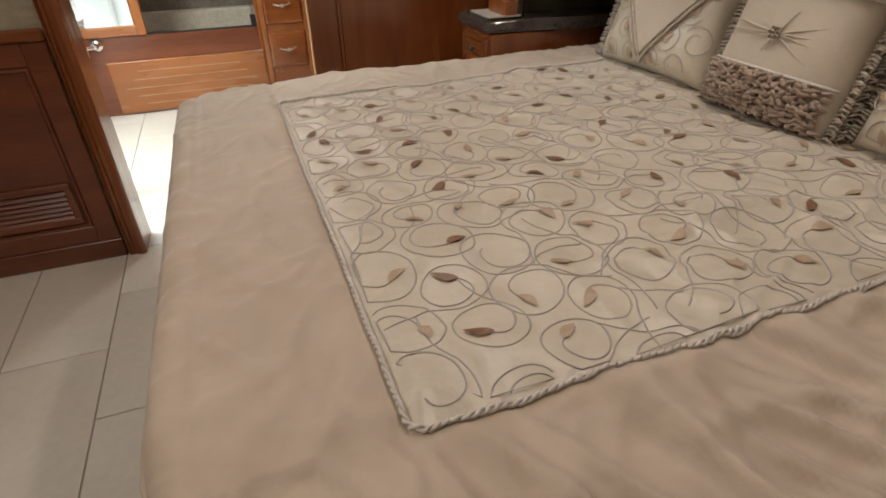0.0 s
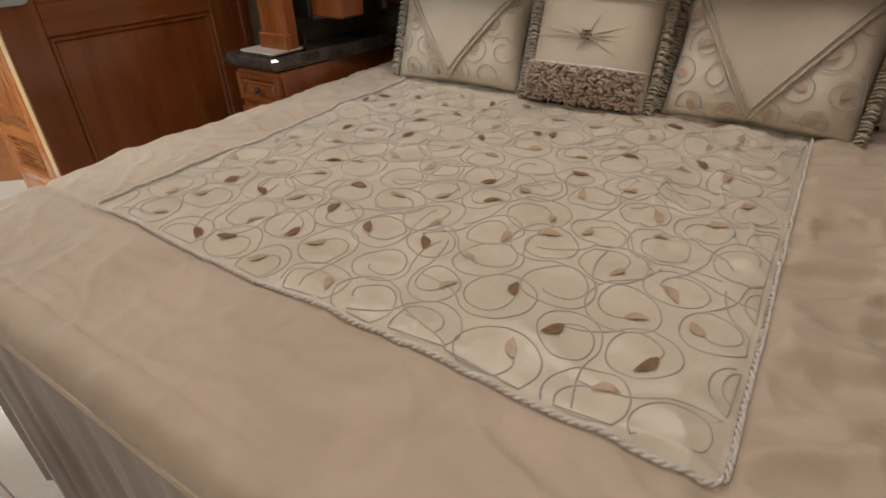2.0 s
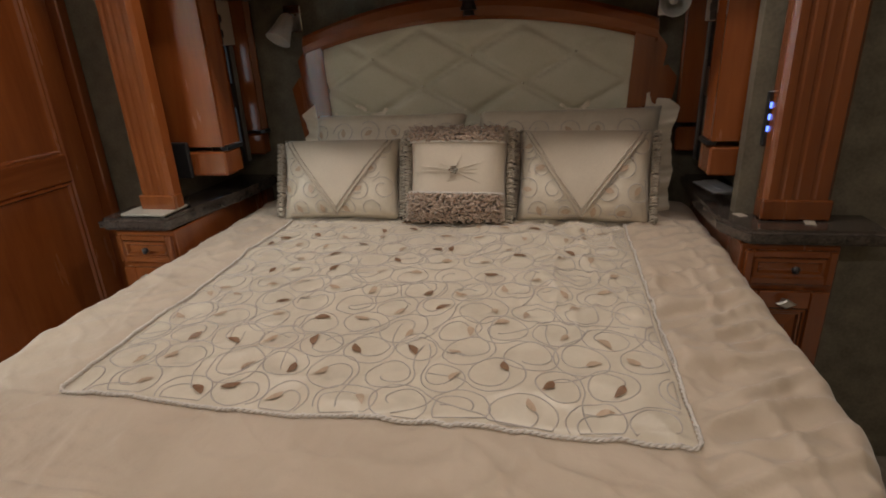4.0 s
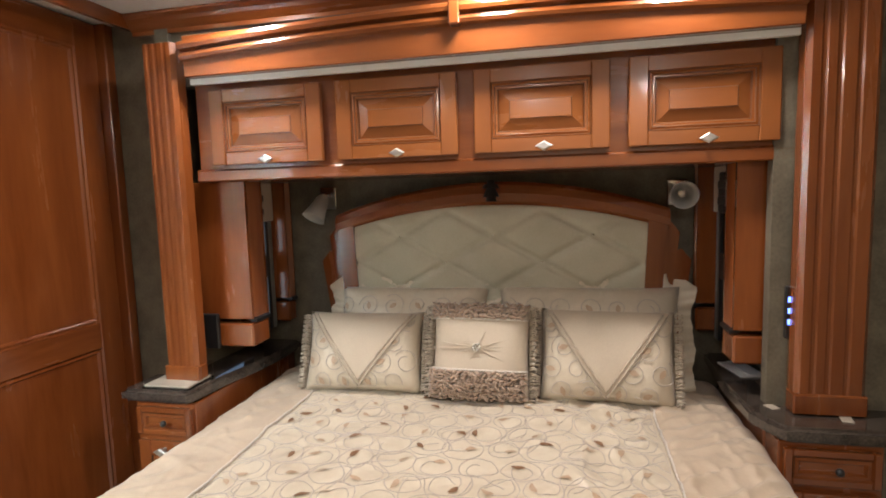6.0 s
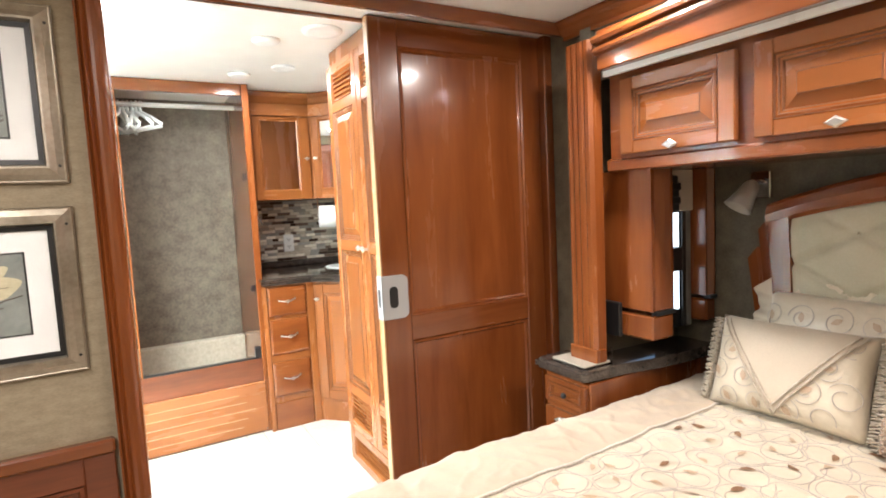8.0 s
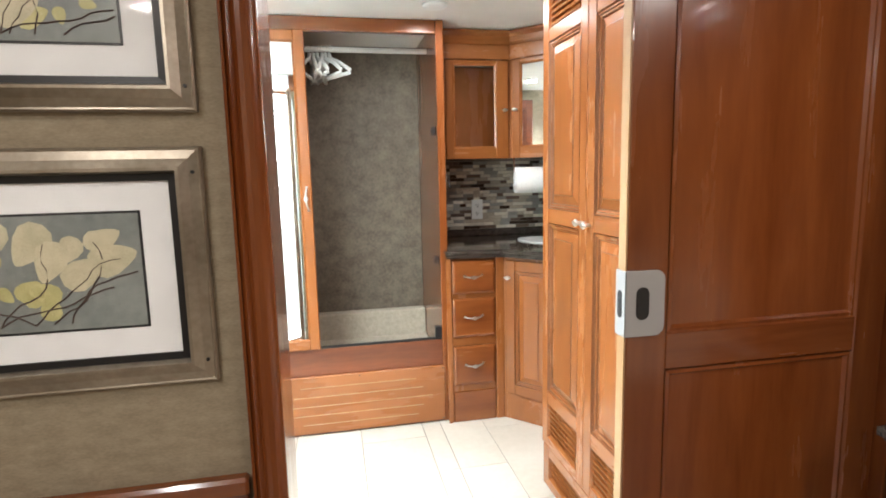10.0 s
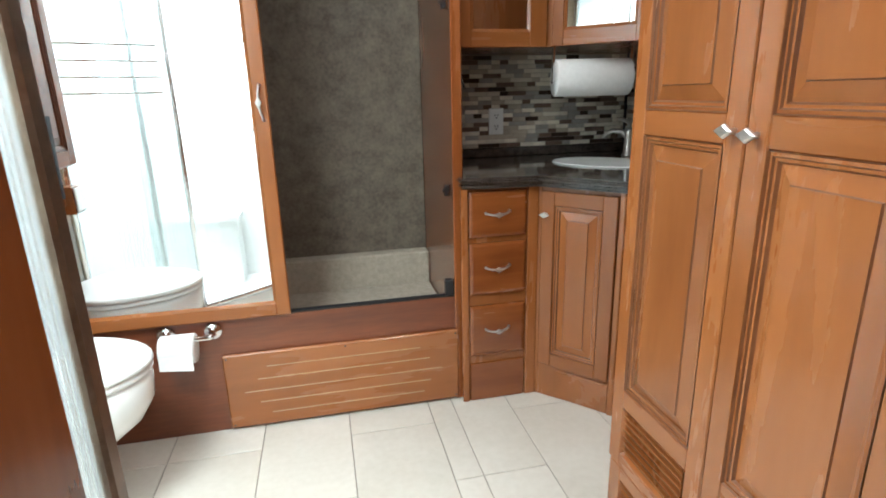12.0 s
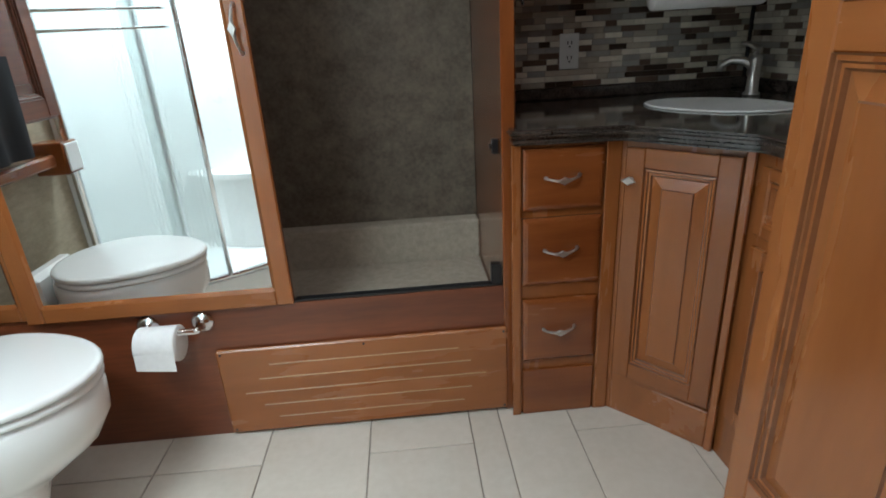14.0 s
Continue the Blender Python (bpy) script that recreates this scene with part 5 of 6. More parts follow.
def loft(rows_, bm_, cap=True):
    vs_ = [[bm_.verts.new(p) for p in r] for r in rows_]
    for a_, b_ in zip(vs_, vs_[1:]):
        n_ = len(a_)
        for k in range(n_):
            bm_.faces.new((a_[k], a_[(k + 1) % n_], b_[(k + 1) % n_], b_[k]))
    if cap:
        bm_.faces.new(vs_[0])
        bm_.faces.new(vs_[-1])


bm = bmesh.new()
rws = []
for z, a, b, bk, sh in ((0.0, 0.155, 0.120, 0.22, -0.02), (0.02, 0.155, 0.122, 0.22, -0.02), (0.12, 0.130, 0.102, 0.21, -0.03), (0.22, 0.150, 0.112, 0.21, -0.01), (0.28, 0.205, 0.148, 0.21, 0.015),
                        (0.34, 0.258, 0.185, 0.215, 0.035), (0.40, 0.286, 0.206, 0.22, 0.04), (0.465, 0.290, 0.210, 0.22, 0.04), (0.484, 0.283, 0.205, 0.22, 0.04)):
    rws.append([(x + sh, y, z) for x, y in oval(a, b, bk)])
loft(rws, bm)
part("bowl", bm, CERAMIC, to, smooth=True)
for name, z0, z1, grow in (("seat", 0.486, 0.506, 0.004), ("lid", 0.509, 0.530, 0.008)):
    bm = bmesh.new()
    rws = []
    for z, g in ((z0, -0.006), (z0 + 0.004, 0.0), (z1 - 0.007, 0.0), (z1 - 0.002, -0.006), (z1, -0.016)):
        rws.append([(x + 0.04, y, z) for x, y in oval(0.29 + grow + g, 0.21 + grow + g, 0.21 + g)])
    loft(rws, bm)
    part(name, bm, CERAMIC, to, smooth=True)
part("hinge_block", boxes((-0.255, -0.185, -0.13, 0.13, 0.36, 0.512), bevel=0.02), CERAMIC, to)
part("skirt", boxes((-0.295, -0.20, -0.14, 0.14, 0.0, 0.40), bevel=0.02), CERAMIC, to)

# ---- shower ----
BRONZE = varied("bronze_anodised", (0.13, 0.085, 0.06), (0.22, 0.155, 0.11), 12, 0.35, 0.02, metal=0.8)
sh = empty("shower", pose(0, 0, 0), "white corner shower with reeded glass and chrome posts", "shower")
SXL, SYB, SXR, SYF = XL + 0.004, 2.115, -0.508, 2.46


def front_at(x):
    """The bowed front of the shower, running back along the side wall."""
    u = min(1, max(0, (x - SXL) / (SXR - SXL)))
    return 2.95 + (SYF - 2.95) * u + 0.06 * math.sin(math.pi * u)


xs_f = [SXL + (SXR - SXL) * k / 24 for k in range(25)]
bm = bmesh.new()
outline = [(SXR, SYB), (SXL, SYB)] + [(x, front_at(x)) for x in xs_f]
extrude_profile(bm, outline, "z", 0.0, 0.150)
part("pan", bm, WHITE_PLASTIC, sh, "white acrylic shower pan")
bm = bmesh.new()
tube(bm, [(x, front_at(x) - 0.02, 0.163) for x in xs_f], 0.016, 8)
part("sill", bm, CHROME, sh, "chrome bottom rail", smooth=True)
bm = bmesh.new()
tube(bm, [(x, front_at(x) - 0.02, 1.93) for x in xs_f], 0.018, 8)
part("head_rail", bm, CHROME, sh, smooth=True)
part("back_wall", boxes((SXL, SXR - 0.02, SYB, SYB + 0.02, 0.151, CEIL_BATH - 0.003)), WHITE_PLASTIC, sh, "white acrylic surround")
part("side_wall", boxes((SXL, SXL + 0.02, SYB + 0.02, 2.93, 0.151, CEIL_BATH - 0.003)), WHITE_PLASTIC, sh, "white acrylic surround")
bm = bmesh.new()
extrude_profile(bm, [(-0.70, SYB + 0.021), (-1.16, SYB + 0.021)] + [(-0.70 - 0.46 * math.cos(a), SYB + 0.021 + 0.20 * math.sin(a)) for a in (radians(15 * k) for k in range(1, 7))], "z", 0.545, 0.575)
seat = part("corner_seat", bm, WHITE_PLASTIC, sh, "moulded acrylic seat")
bm = bmesh.new()
extrude_profile(bm, [(-0.715, SYB + 0.021), (-1.10, SYB + 0.021)] + [(-0.715 - 0.385 * math.cos(a), SYB + 0.021 + 0.165 * math.sin(a)) for a in (radians(15 * k) for k in range(1, 7))], "z", 0.151, 0.544)
part("seat_front", bm, WHITE_PLASTIC, seat)


def reeded(bm_, p0, p1, z0, z1, pitch=0.016):
    """A pane whose one face is ribbed."""
    a_, b_ = Vector(p0), Vector(p1)
    d_ = b_ - a_
    nrm = Vector((-d_.y, d_.x)).normalized()
    n_ = max(2, int(d_.length / pitch))
    prof_ = []
    for k in range(n_ * 4 + 1):
        u = k / (n_ * 4)
        q = a_ + d_ * u + nrm * (0.003 + 0.0025 * abs(math.sin(math.pi * n_ * u)))
        prof_.append((q.x, q.y))
    prof_ += [(b_.x, b_.y), (a_.x, a_.y)]
    extrude_profile(bm_, prof_, "z", z0, z1)


bm = bmesh.new()
reeded(bm, (SXR - 0.004, SYF - 0.02), (SXR - 0.004, SYB + 0.002), 0.13, 1.92)
part("side_glass", bm, REEDED, sh, "reeded glass side panel").visible_shadow = False
for x0, x1, off in ((SXL + 0.03, -1.01, -0.035), (-1.05, -0.87, -0.015)):
    bm = bmesh.new()
    reeded(bm, (x0, front_at(x0) + off), (x1, front_at(x1) + off), 0.175, 1.92)
    part("door_glass", bm, REEDED, sh, "reeded glass door panel").visible_shadow = False
for x, y, r in ((-1.01, front_at(-1.01) - 0.032, 0.012), (-0.87, front_at(-0.87) - 0.014, 0.012), (SXL + 0.03, front_at(SXL + 0.03) - 0.02, 0.018)):
    bm = bmesh.new()
    tube(bm, [(x, y, 0.165), (x, y, 1.93)], r, 10)
    part("post", bm, CHROME, sh, "chrome upright post", smooth=True)
part("corner_post", boxes((SXR - 0.016, SXR + 0.012, SYF - 0.034, SYF + 0.006, 0.0, 1.96), bevel=0.006), BRONZE, sh, "bronze toned corner post")
for z in (1.29, 1.36, 1.43, 1.50):
    bm = bmesh.new()
    ends = [(x, front_at(x) + off, z) for x, off in ((-1.31, -0.02), (-1.31, 0.045), (-0.90, 0.045), (-0.90, -0.01))]
    tube(bm, ends, 0.006, 8)
    part("towel_bar", bm, CHROME, sh, "slim chrome towel bar", smooth=True)
bm = bmesh.new()
tube(bm, [(-0.62 + 0.05 * math.sin(k * 0.55), SYB + 0.04 + 0.01 * math.cos(k * 0.4), 1.75 - 0.045 * k) for k in range(20)], 0.007, 8)
part("hose", bm, CHROME, sh, "coiled metal shower hose", smooth=True)
bm = bmesh.new()
lathe(bm, [(0.012, 0.0), (0.014, 0.05), (0.04, 0.09), (0.042, 0.10), (0.004, 0.102)], Matrix.Translation((-0.62, SYB + 0.05, 1.76)) @ Matrix.Rotation(radians(-60), 4, "X"), 16)
part("shower_head", bm, CHROME, sh, smooth=True)
# roof dome
dm = empty("skylight", pose(-0.90, 2.40, CEIL_BATH - 0.001), "white framed skylight over the shower", "skylight")
part("frame", boxes((-0.30, -0.275, -0.20, 0.20, -0.016, 0.0), (0.275, 0.30, -0.20, 0.20, -0.016, 0.0), (-0.275, 0.275, -0.20, -0.18, -0.016, 0.0), (-0.275, 0.275, 0.18, 0.20, -0.016, 0.0)), WHITE_PLASTIC, dm)

# ---- wall ledge and cupboard seen in the mirror ----
lg = empty("wall_ledge", pose(XL + 0.001, 3.32, 0.82), "stained wood wall ledge with a white outlet box", "ledge")
part("board", boxes((0.0, 0.09, -0.22, 0.38, 0.0, 0.045), bevel=0.008), WOOD_Y, lg)
part("end_block", boxes((0.0, 0.12, -0.320, -0.222, -0.035, 0.085), bevel=0.004), WOOD_Z, lg)
part("outlet_box", boxes((0.1205, 0.128, -0.312, -0.230, -0.025, 0.078), bevel=0.003), WHITE_PLASTIC, lg, "white outlet plate")
wc = empty("wall_cupboard", pose(XL + 0.001, 3.34, 1.00), "dark stained wall cupboard above the toilet", "cupboard")
part("body", boxes((0.0, 0.16, -0.20, 0.36, 0.0, 1.0), bevel=0.004), RED_WOOD, wc)
door("door", wc, Matrix.Translation((0.182, -0.19, 0.01)) @ pose(0, 0, 0, 0, 0, 90), 0.54, 0.98, [("raised", 0.06, 0.48, 0.06, 0.92)], wood=(RED_WOOD, RED_WOOD))
tw = empty("towel", pose(XL + 0.21, 3.53, 0.93), "black hand towel hanging below the cupboard", "towel")
bm = bmesh.new()
rows = []
for i in range(13):
    y = -0.14 + 0.28 * i / 12
    rows.append([bm.verts.new((0.012 * math.sin(i * 1.1) * q + 0.008, y * (1 - 0.12 * q), -0.02 + 0.30 * (1 - q))) for q in (0, 0.25, 0.5, 0.75, 1.0)])
for a, b in zip(rows, rows[1:]):
    for k in range(4):
        bm.faces.new((a[k], a[k + 1], b[k + 1], b[k]))
part("cloth", bm, mat("black_terry", (0.015, 0.015, 0.017), 0.95), tw, smooth=True)

# ---- tall linen cabinet ----
lin = empty("linen_cabinet", pose(0.566, 2.115, 0), "tall maple linen cabinet with two louvred panel doors", "cabinet")
part("body", boxes((0.0, 0.784, 0.0, 0.797, 0.078, 2.105), bevel=0.003), M_Z, lin)
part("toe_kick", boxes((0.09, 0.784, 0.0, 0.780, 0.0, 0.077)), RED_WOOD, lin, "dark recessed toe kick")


def linen_door(y_left, w):
    o = [("louvre", 0.055, w - 0.055, 0.040, 0.178), ("raised", 0.052, w - 0.052, 0.232, 0.892), ("raised", 0.052, w - 0.052, 0.948, 1.545), ("louvre", 0.055, w - 0.055, 1.592, 1.722)]
    return door("door", lin, Matrix.Translation((-0.021, y_left, 0.262)) @ FACE_X, w, 1.765, o, wood=(M_Z, M_X))


da = linen_door(0.790, 0.362)
db = linen_door(0.425, 0.362)
diamond_knob(da, Matrix.Translation((0.362 - 0.026, 0, 0.918)), 0.0165)
diamond_knob(db, Matrix.Translation((0.026, 0, 0.914)), 0.0165)
door("base_front", lin, Matrix.Translation((-0.016, 0.790, 0.082)) @ FACE_X, 0.727, 0.172, [("louvre", 0.055, 0.672, 0.040, 0.132)], t=0.016, wood=(M_X, M_X))

# ---- vanity ----
van = empty("vanity", pose(0, 0, 0), "corner maple vanity with three drawers and angled door", "vanity")
D0, D1 = Vector((0.638, 3.690)), Vector((0.868, 3.430))
bm = bmesh.new()
extrude_profile(bm, [(0.338, 3.685), (D0.x - 0.01, 3.685), (D1.x + 0.006, D1.y + 0.004), (0.895, 2.94), (1.355, 2.94), (1.355, BY - 0.01), (0.345, BY - 0.01)], "z", 0.0, 0.905)
part("body", bm, M_Z, van)
part("end_stile", boxes((0.318, 0.345, 3.672, 3.684, 0.0, 0.905), bevel=0.002), M_Z, van)
part("mid_stile", boxes((0.589, 0.632, 3.672, 3.684, 0.0, 0.905), bevel=0.002), M_Z, van)
for z0, z1 in ((0.715, 0.893), (0.478, 0.690), (0.211, 0.428)):
    w, h = 0.232, z1 - z0
    bm = bmesh.new()
    r = (0, w, 0, h)
    ring(bm, r, 0.018, r, 0.006)
    ring(bm, r, 0.006, inset(r, 0.006), 0.002)
    bm.faces.new(ring(bm, inset(r, 0.006), 0.002, inset(r, 0.014), 0.0))
    df = part("drawer_front", bm, WOOD_X, van)
    df.matrix_local = Matrix.Translation((0.350, 3.666, z0))
    pull(df, Matrix.Translation((w / 2 - 0.004, 0.0, h * 0.52)), 0.098)
part("toe_board", boxes((0.350, 0.584, 3.674, 3.684, 0.0, 0.172), bevel=0.003), WOOD_X, van)
ang = math.degrees(math.atan2(D1.y - D0.y, D1.x - D0.x))
L = (D1 - D0).length
base = pose(D0.x, D0.y, 0, 0, 0, ang)
vd = door("door", van, base @ Matrix.Translation((0.024, -0.022, 0.150)), L - 0.048, 0.735, [("raised", 0.055, L - 0.103, 0.055, 0.680)], wood=(M_Z, M_X))
diamond_knob(vd, Matrix.Translation((0.022, 0, 0.645)), 0.015)
for a, b in ((0.0, 0.022), (L - 0.022, L)):
    part("angle_stile", boxes((a, b, -0.012, 0.0, 0.0, 0.905), bevel=0.003, m=base), M_Z, van)
part("angle_toe", boxes((0.023, L - 0.023, -0.006, 0.002, 0.0, 0.128), bevel=0.003, m=base), M_X, van)
side = door("side_drawer_front", van, Matrix.Translation((0.866, 3.405, 0.70)) @ FACE_X, 0.30, 0.17, [("flat", 0.03, 0.27, 0.03, 0.14)], wood=(M_Z, M_X))
side2 = door("side_door", van, Matrix.Translation((0.866, 3.405, 0.15)) @ FACE_X, 0.30, 0.52, [("raised", 0.05, 0.25, 0.05, 0.47)], wood=(M_Z, M_X))

ct = van
CT = [(0.315, 3.650), (0.612, 3.642), (0.632, 3.632), (0.842, 3.392), (0.846, 3.37), (0.850, 2.94), (1.355, 2.94), (1.355, BY - 0.012), (0.315, BY - 0.012)]
for z0, z1, out, bev in ((0.906, 0.928, -0.004, 0.007), (0.9285, 0.950, 0.006, 0.008)):
    bm = bmesh.new()
    pts = [(x - out * (1 if i in (0, 5, 4, 3) else 0), y - out * (1 if i < 4 else 0)) for i, (x, y) in enumerate(CT)]
    extrude_profile(bm, pts, "z", z0, z1)
    es = [e for e in bm.edges if abs(e.verts[0].co.z - e.verts[1].co.z) < 1e-6 and min(e.verts[0].co.y, e.verts[1].co.y) < 3.8]
    bmesh.ops.bevel(bm, geom=es, offset=bev, segments=3, affect="EDGES")
    part("countertop", bm, GRANITE, ct, "dark brown granite top with moulded edge")
part("upstand", boxes((0.325, 1.354, BY - 0.034, BY - 0.013, 0.951, 0.992), (1.335, 1.354, 2.95, BY - 0.036, 0.951, 0.992), bevel=0.003), GRANITE, ct, "dark granite upstand")
# basin
sk = empty("sink", pose(1.0, 3.86, 0.951, 0, 0, ang), "white oval basin set in the granite top", "sink")
bm = bmesh.new()
rws = []
for z, g in ((0.0005, 1.05), (0.005, 1.03), (0.006, 1.0), (0.003, 0.95)):
    rws.append([(0.215 * g * math.cos(a), 0.150 * g * math.sin(a), z) for a in (2 * math.pi * k / 36 for k in range(36))])
loft(rws, bm)
part("basin", bm, WHITE_PLASTIC, sk, smooth=True)
fc = empty("faucet", pose(1.225, 4.045, 0.951, 0, 0, 135), "brushed nickel single lever faucet", "faucet")
bm = bmesh.new()
lathe(bm, [(0.028, 0.0), (0.028, 0.006), (0.020, 0.012), (0.018, 0.08), (0.020, 0.11), (0.018, 0.128), (0.004, 0.132)], None, 18)
part("body", bm, NICKEL, fc, smooth=True)
bm = bmesh.new()
tube(bm, [(0, 0, 0.085), (0.035, 0, 0.112), (0.075, 0, 0.115), (0.105, 0, 0.098), (0.112, 0, 0.080)], [0.015, 0.013, 0.012, 0.012, 0.012], 12)
part("spout", bm, NICKEL, fc, smooth=True)
bm = bmesh.new()
tube(bm, [(0, 0, 0.130), (-0.006, 0, 0.152), (0.030, 0, 0.166), (0.052, 0, 0.168)], [0.014, 0.012, 0.008, 0.006], 10)
part("lever", bm, NICKEL, fc, smooth=True)
# outlet
ol = empty("outlet", pose(0.655, BY - 0.013, 1.118), "white double outlet on the mosaic wall", "outlet")
part("plate", boxes((-0.036, 0.036, -0.006, 0.0, -0.062, 0.062), bevel=0.002), WHITE_PLASTIC, ol)
for z in (-0.026, 0.026):
    sok = part("socket", boxes((-0.017, 0.017, -0.008, -0.006, z - 0.018, z + 0.018), bevel=0.0009), WHITE_PLASTIC, ol)
    for x in (-0.007, 0.007):
        part("slot", boxes((x - 0.0016, x + 0.0016, -0.0088, -0.0079, z - 0.002, z + 0.010)), BLACK, sok)
    part("slot", boxes((-0.003, 0.003, -0.0088, -0.0079, z - 0.012, z - 0.006)), BLACK, sok)

# ---- upper cabinets ----
up = empty("upper_cabinet", pose(0, 0, 0), "maple corner wall cabinet with mirrored doors", "cabinet")
U0, U1 = Vector((0.745, 3.885)), Vector((1.023, 3.590))
bm = bmesh.new()
extrude_profile(bm, [(0.342, 3.905), (U0.x - 0.006, 3.905), (U1.x, U1.y + 0.014), (1.354, U1.y + 0.014), (1.354, BY - 0.012), (0.342, BY - 0.012)], "z", 1.425, 2.06)
part("body", bm, M_Z, up)
da = door("door", up, Matrix.Translation((0.378, 3.884, 1.425)), 0.358, 0.528, [("glass", 0.046, 0.286, 0.058, 0.510)], wood=(M_Z, M_X))
diamond_knob(da, Matrix.Translation((0.330, 0, 0.262)), 0.013)
ang2 = math.degrees(math.atan2(U1.y - U0.y, U1.x - U0.x))
L2 = (U1 - U0).length
ub = pose(U0.x, U0.y, 0, 0, 0, ang2)
db = door("door", up, ub @ Matrix.Translation((0.018, -0.012, 1.425)), L2 - 0.03, 0.528, [("glass", 0.048, L2 - 0.078, 0.058, 0.510)], wood=(M_Z, M_X))
diamond_knob(db, Matrix.Translation((0.026, 0, 0.262)), 0.013)
crown = [(0.0, 2.105), (-0.034, 2.105), (-0.034, 2.092), (-0.018, 2.075), (-0.012, 2.050), (-0.004, 2.035), (0.0, 2.035)]
bm = bmesh.new()
extrude_profile(bm, [(3.885 + u, z) for u, z in crown], "x", 0.34, U0.x + 0.006)
part("crown", bm, M_X, up)
bm = bmesh.new()
lo_ = [(0.0, u, z) for u, z in crown]
va = [bm.verts.new(ub @ Vector((0.0, u, z))) for _, u, z in lo_]
vb = [bm.verts.new(ub @ Vector((L2, u, z))) for _, u, z in lo_]
for k in range(len(va)):
    bm.faces.new((va[k], va[(k + 1) % len(va)], vb[(k + 1) % len(va)], vb[k]))
bm.faces.new(va)
bm.faces.new(vb)
part("crown", bm, M_X, up)
part("top_rail", boxes((0.345, U0.x, 3.875, 3.904, 1.957, 2.034), bevel=0.003), M_X, up)
part("top_rail", boxes((0.0, L2, -0.014, 0.0, 1.957, 2.034), bevel=0.003, m=ub), M_X, up)

# paper towel roll under the cabinet
pt = empty("paper_towel", pose(0.905, 3.82, 1.303, 0, 0, -10), "white paper towel roll on a holder under the cabinet", "paper towel")
bm = bmesh.new()
lathe(bm, [(0.018, -0.15), (0.070, -0.15), (0.072, -0.147), (0.072, 0.147), (0.070, 0.15), (0.018, 0.15)], Matrix.Rotation(radians(90), 4, "Y"), 36)
part("roll", bm, PAPER, pt, smooth=True)
for x in (-0.156, 0.156):
    part("bracket", boxes((x - 0.003, x + 0.003, -0.012, 0.012, -0.02, 0.121)), CHROME, pt)
hk = empty("support_arm", pose(0.372, 3.92, 1.42), "slim chrome folding arm under the cabinet", "arm")
bm = bmesh.new()
tube(bm, [(0, 0, 0), (0.012, 0.01, -0.08), (0.036, 0.02, -0.15)], 0.005, 8)
part("bar", bm, CHROME, hk, smooth=True)

# ---- ceiling vents ----


def ceiling_vent(x, y, r):
    cv = empty("ceiling_vent", pose(x, y, CEIL_BATH - 0.001), "round white ceiling air vent with angled slats", "vent", "ceiling vents")
    bm_ = bmesh.new()
    lathe(bm_, [(r * 0.72, -0.010), (r * 0.95, -0.012), (r, -0.004), (r, 0.0), (r * 0.72, 0.0)], None, 28)
    part("rim", bm_, WHITE_PLASTIC, cv, smooth=True)
    for k in range(-3, 4):
        hw = math.sqrt(max(0.0, (r * 0.70) ** 2 - (k * r * 0.2) ** 2))
        bm_ = bmesh.new()
        box(bm_, -hw, hw, -0.001, 0.001, -r * 0.07, r * 0.07, m=Matrix.Translation((0, k * r * 0.2, -0.007)) @ Matrix.Rotation(radians(50), 4, "X"))
        part("slat", bm_, WHITE_PLASTIC, cv)
    # flat grey sheet paints the shade between the slats; the ceiling is closed
    part("throat_shade", boxes((-r * 0.5, r * 0.5, -r * 0.5, r * 0.5, -0.0012, -0.0004)), mat("vent_shadow_grey", (0.25, 0.25, 0.24), 0.8), cv)


ceiling_vent(0.435, 2.60, 0.085)
ceiling_vent(0.435, 3.26, 0.062)

# ---- pieces: floor tiles and mosaic ----
floor_ob = bpy.data.objects["floor"]
tile_meshes = {}


def tile_piece(x0, x1, y0, y1):
    w, d = round(x1 - x0, 3), round(y1 - y0, 3)
    if (w, d) not in tile_meshes:
        bm_ = bmesh.new()
        box(bm_, -w / 2, w / 2, -d / 2, d / 2, -0.006, 0.0, 0.0012)
        me_ = bpy.data.meshes.new("tile")
        bm_.to_mesh(me_)
        bm_.free()
        me_.materials.append(TILE)
        tile_meshes[(w, d)] = me_
    ob_ = new("tile", tile_meshes[(w, d)])
    ob_.location = ((x0 + x1) / 2, (y0 + y1) / 2, 0.0)
    ob_.parent = floor_ob


def lay(cols_, first, length, y0, y1, g=0.002):
    """Columns of tiles: each column is (x0, x1, start of a joint)."""
    for x0, x1, s_ in cols_:
        y_ = s_ - length * math.ceil((s_ - y0) / length)
        while y_ < y1:
            a, b = max(y_, y0), min(y_ + length, y1)
            if b - a > 0.03:
                tile_piece(x0 + g, x1 - g, a + g, b - g)
            y_ += length


lay([(-1.355, -1.142, 3.22), (-1.142, -0.815, 3.555), (-0.815, -0.486, 3.555), (-0.486, -0.158, 3.88), (-0.158, 0.170, 3.56), (0.170, 0.270, 3.216), (0.270, 0.500, 3.216), (0.500, 0.828, 3.572), (0.828, 1.0, 3.22)], 0, 0.66, 1.94, 3.80)
lay([(-1.27, -0.985, 1.064), (-0.985, -0.703, 1.350), (-0.703, -0.421, 1.350), (-0.421, -0.139, 1.064), (-0.139, 0.143, 1.350), (0.143, 0.425, 1.064)], 0, 0.572, -0.98, 1.938)

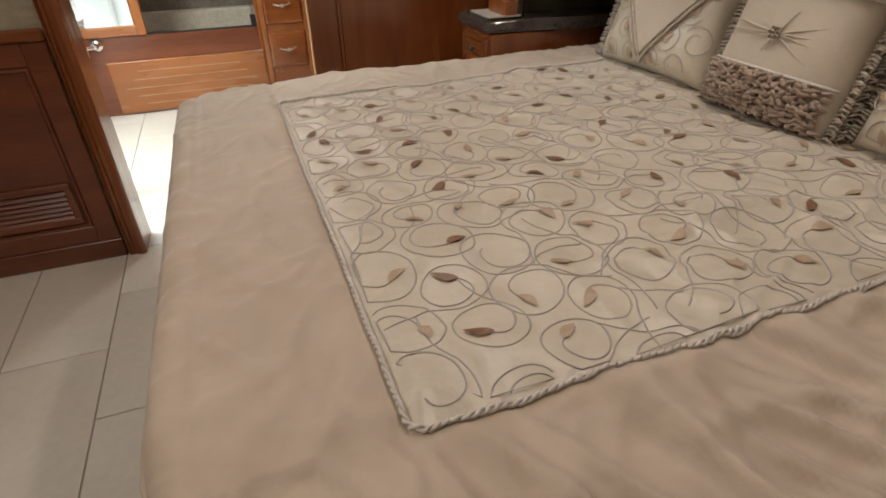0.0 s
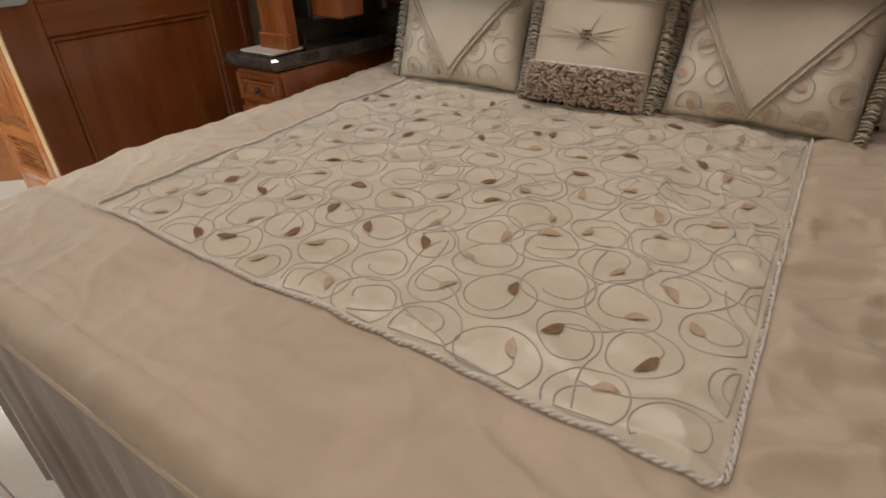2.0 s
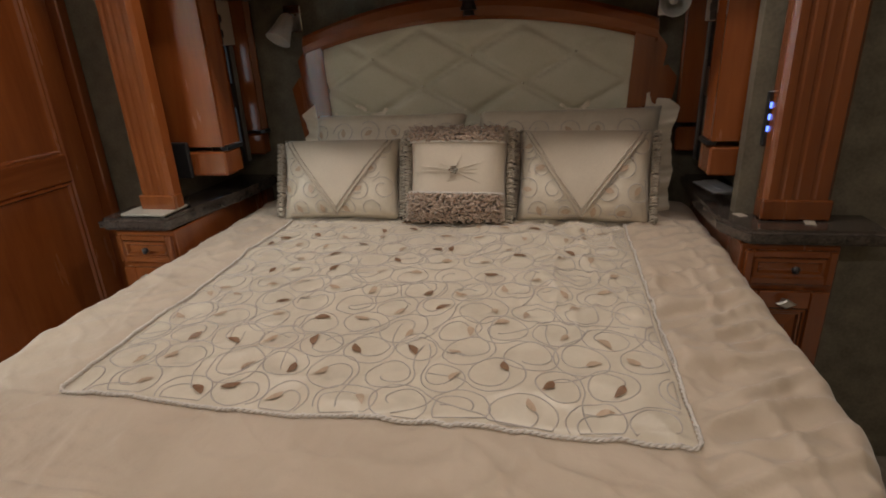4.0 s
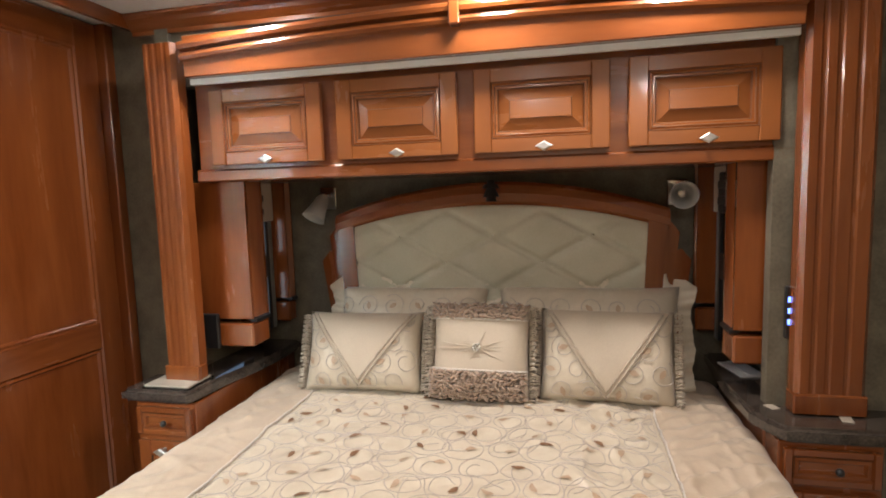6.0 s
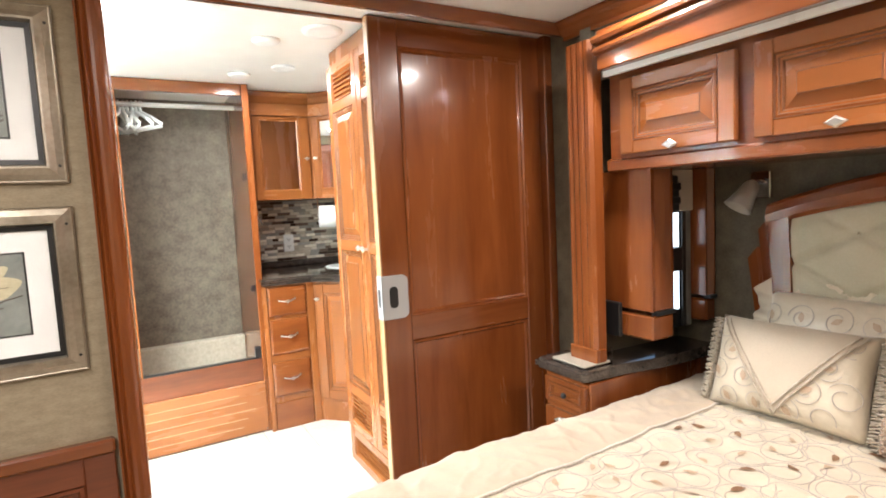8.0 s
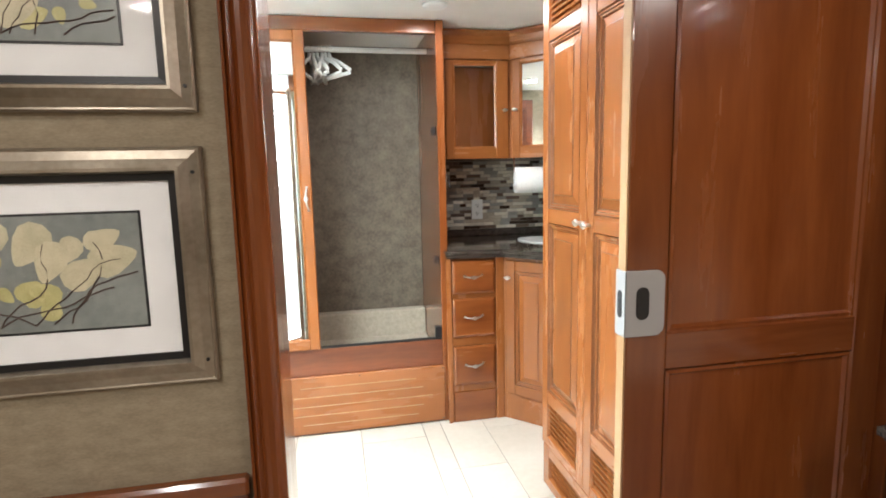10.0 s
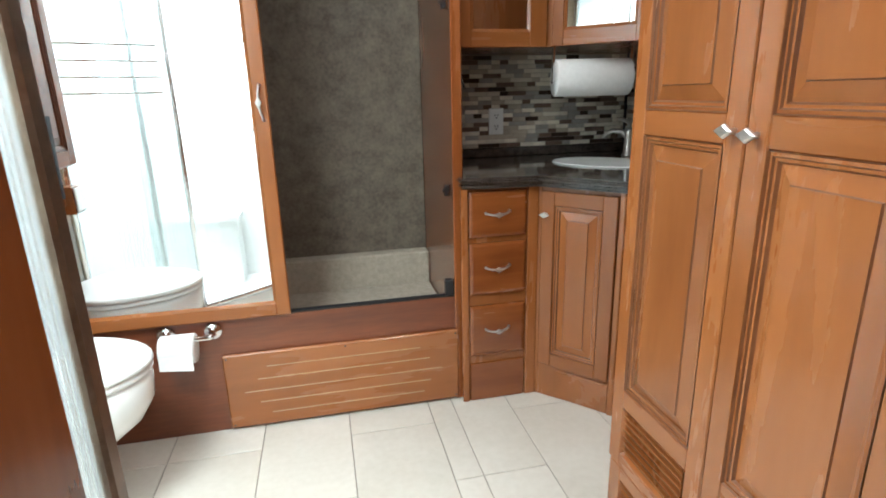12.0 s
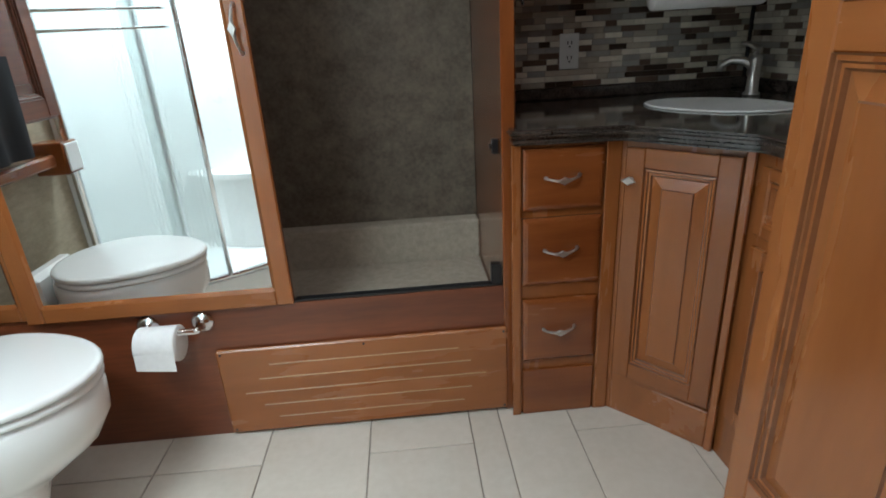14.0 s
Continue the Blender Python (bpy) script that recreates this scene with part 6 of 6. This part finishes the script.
MOSAIC = [varied("mosaic_" + n, tuple(0.75 * c for c in k), k, 20, r, 0.03, per_object=0.12) for n, k, r in
          (("dark_brown_glass", (0.060, 0.040, 0.028), 0.12), ("taupe_stone", (0.50, 0.43, 0.34), 0.35), ("cream_stone", (0.80, 0.74, 0.62), 0.3),
           ("grey_glass", (0.40, 0.385, 0.35), 0.15), ("brown_stone", (0.15, 0.095, 0.065), 0.3))]
bs = solid("wall_backsplash", 0.325, 1.354, BY - 0.010, BY - 0.001, 0.992, 1.424, GROUT, "mosaic backsplash of brown and cream strips", "backsplash")
bs2 = solid("wall_backsplash_side", 1.346, 1.355, 2.95, BY - 0.011, 0.992, 1.424, GROUT, "mosaic backsplash on the side wall", "backsplash")
strip_meshes = {}
rs = random.Random(21)


def strip_mesh(w, k):
    key = (w, k)
    if key not in strip_meshes:
        bm_ = bmesh.new()
        box(bm_, 0, w - 0.0016, -0.0035, 0.0, 0, 0.0185, 0.0006)
        me_ = bpy.data.meshes.new("mosaic_strip")
        bm_.to_mesh(me_)
        bm_.free()
        me_.materials.append(MOSAIC[k])
        strip_meshes[key] = me_
    return strip_meshes[key]


WIDTHS = (0.042, 0.066, 0.090)
rest = [bmesh.new() for _ in MOSAIC]
made = 0
for row in range(21):
    z = 0.994 + 0.0203 * row
    x = 0.327
    while x < 1.35:
        w = rs.choice(WIDTHS)
        w = min(w, 1.353 - x)
        k = rs.choices(range(5), (2, 4, 6, 3, 3))[0]
        if w > 0.012:
            if w in WIDTHS and made < 300 and x > 0.34:
                ob = new("mosaic_strip", strip_mesh(w, k))
                ob.location = (x, BY - 0.010 - 0.0008 * rs.random(), z)
                ob.parent = bs
                made += 1
            else:
                box(rest[k], x, x + w - 0.0016, BY - 0.0135, BY - 0.010, z, z + 0.0185)
        x += w
    y = 2.96
    while y < BY - 0.02:
        w = min(rs.choice(WIDTHS), BY - 0.012 - y)
        k = rs.choices(range(5), (2, 4, 6, 3, 3))[0]
        if w > 0.012:
            box(rest[k], 1.3425, 1.346, y, y + w - 0.0016, z, z + 0.0185)
        y += w
for k, bm in enumerate(rest):
    ob = part("mosaic_rest", bm, MOSAIC[k], bs2)
    ob["kind"] = "stuff"
# black strip added for the dark line where the mosaic walls meet, no bead
solid("backsplash_corner_strip", 1.334, 1.3455, BY - 0.026, BY - 0.0145, 0.993, 1.424, BLACK, "black strip standing for the dark mosaic corner", "trim")
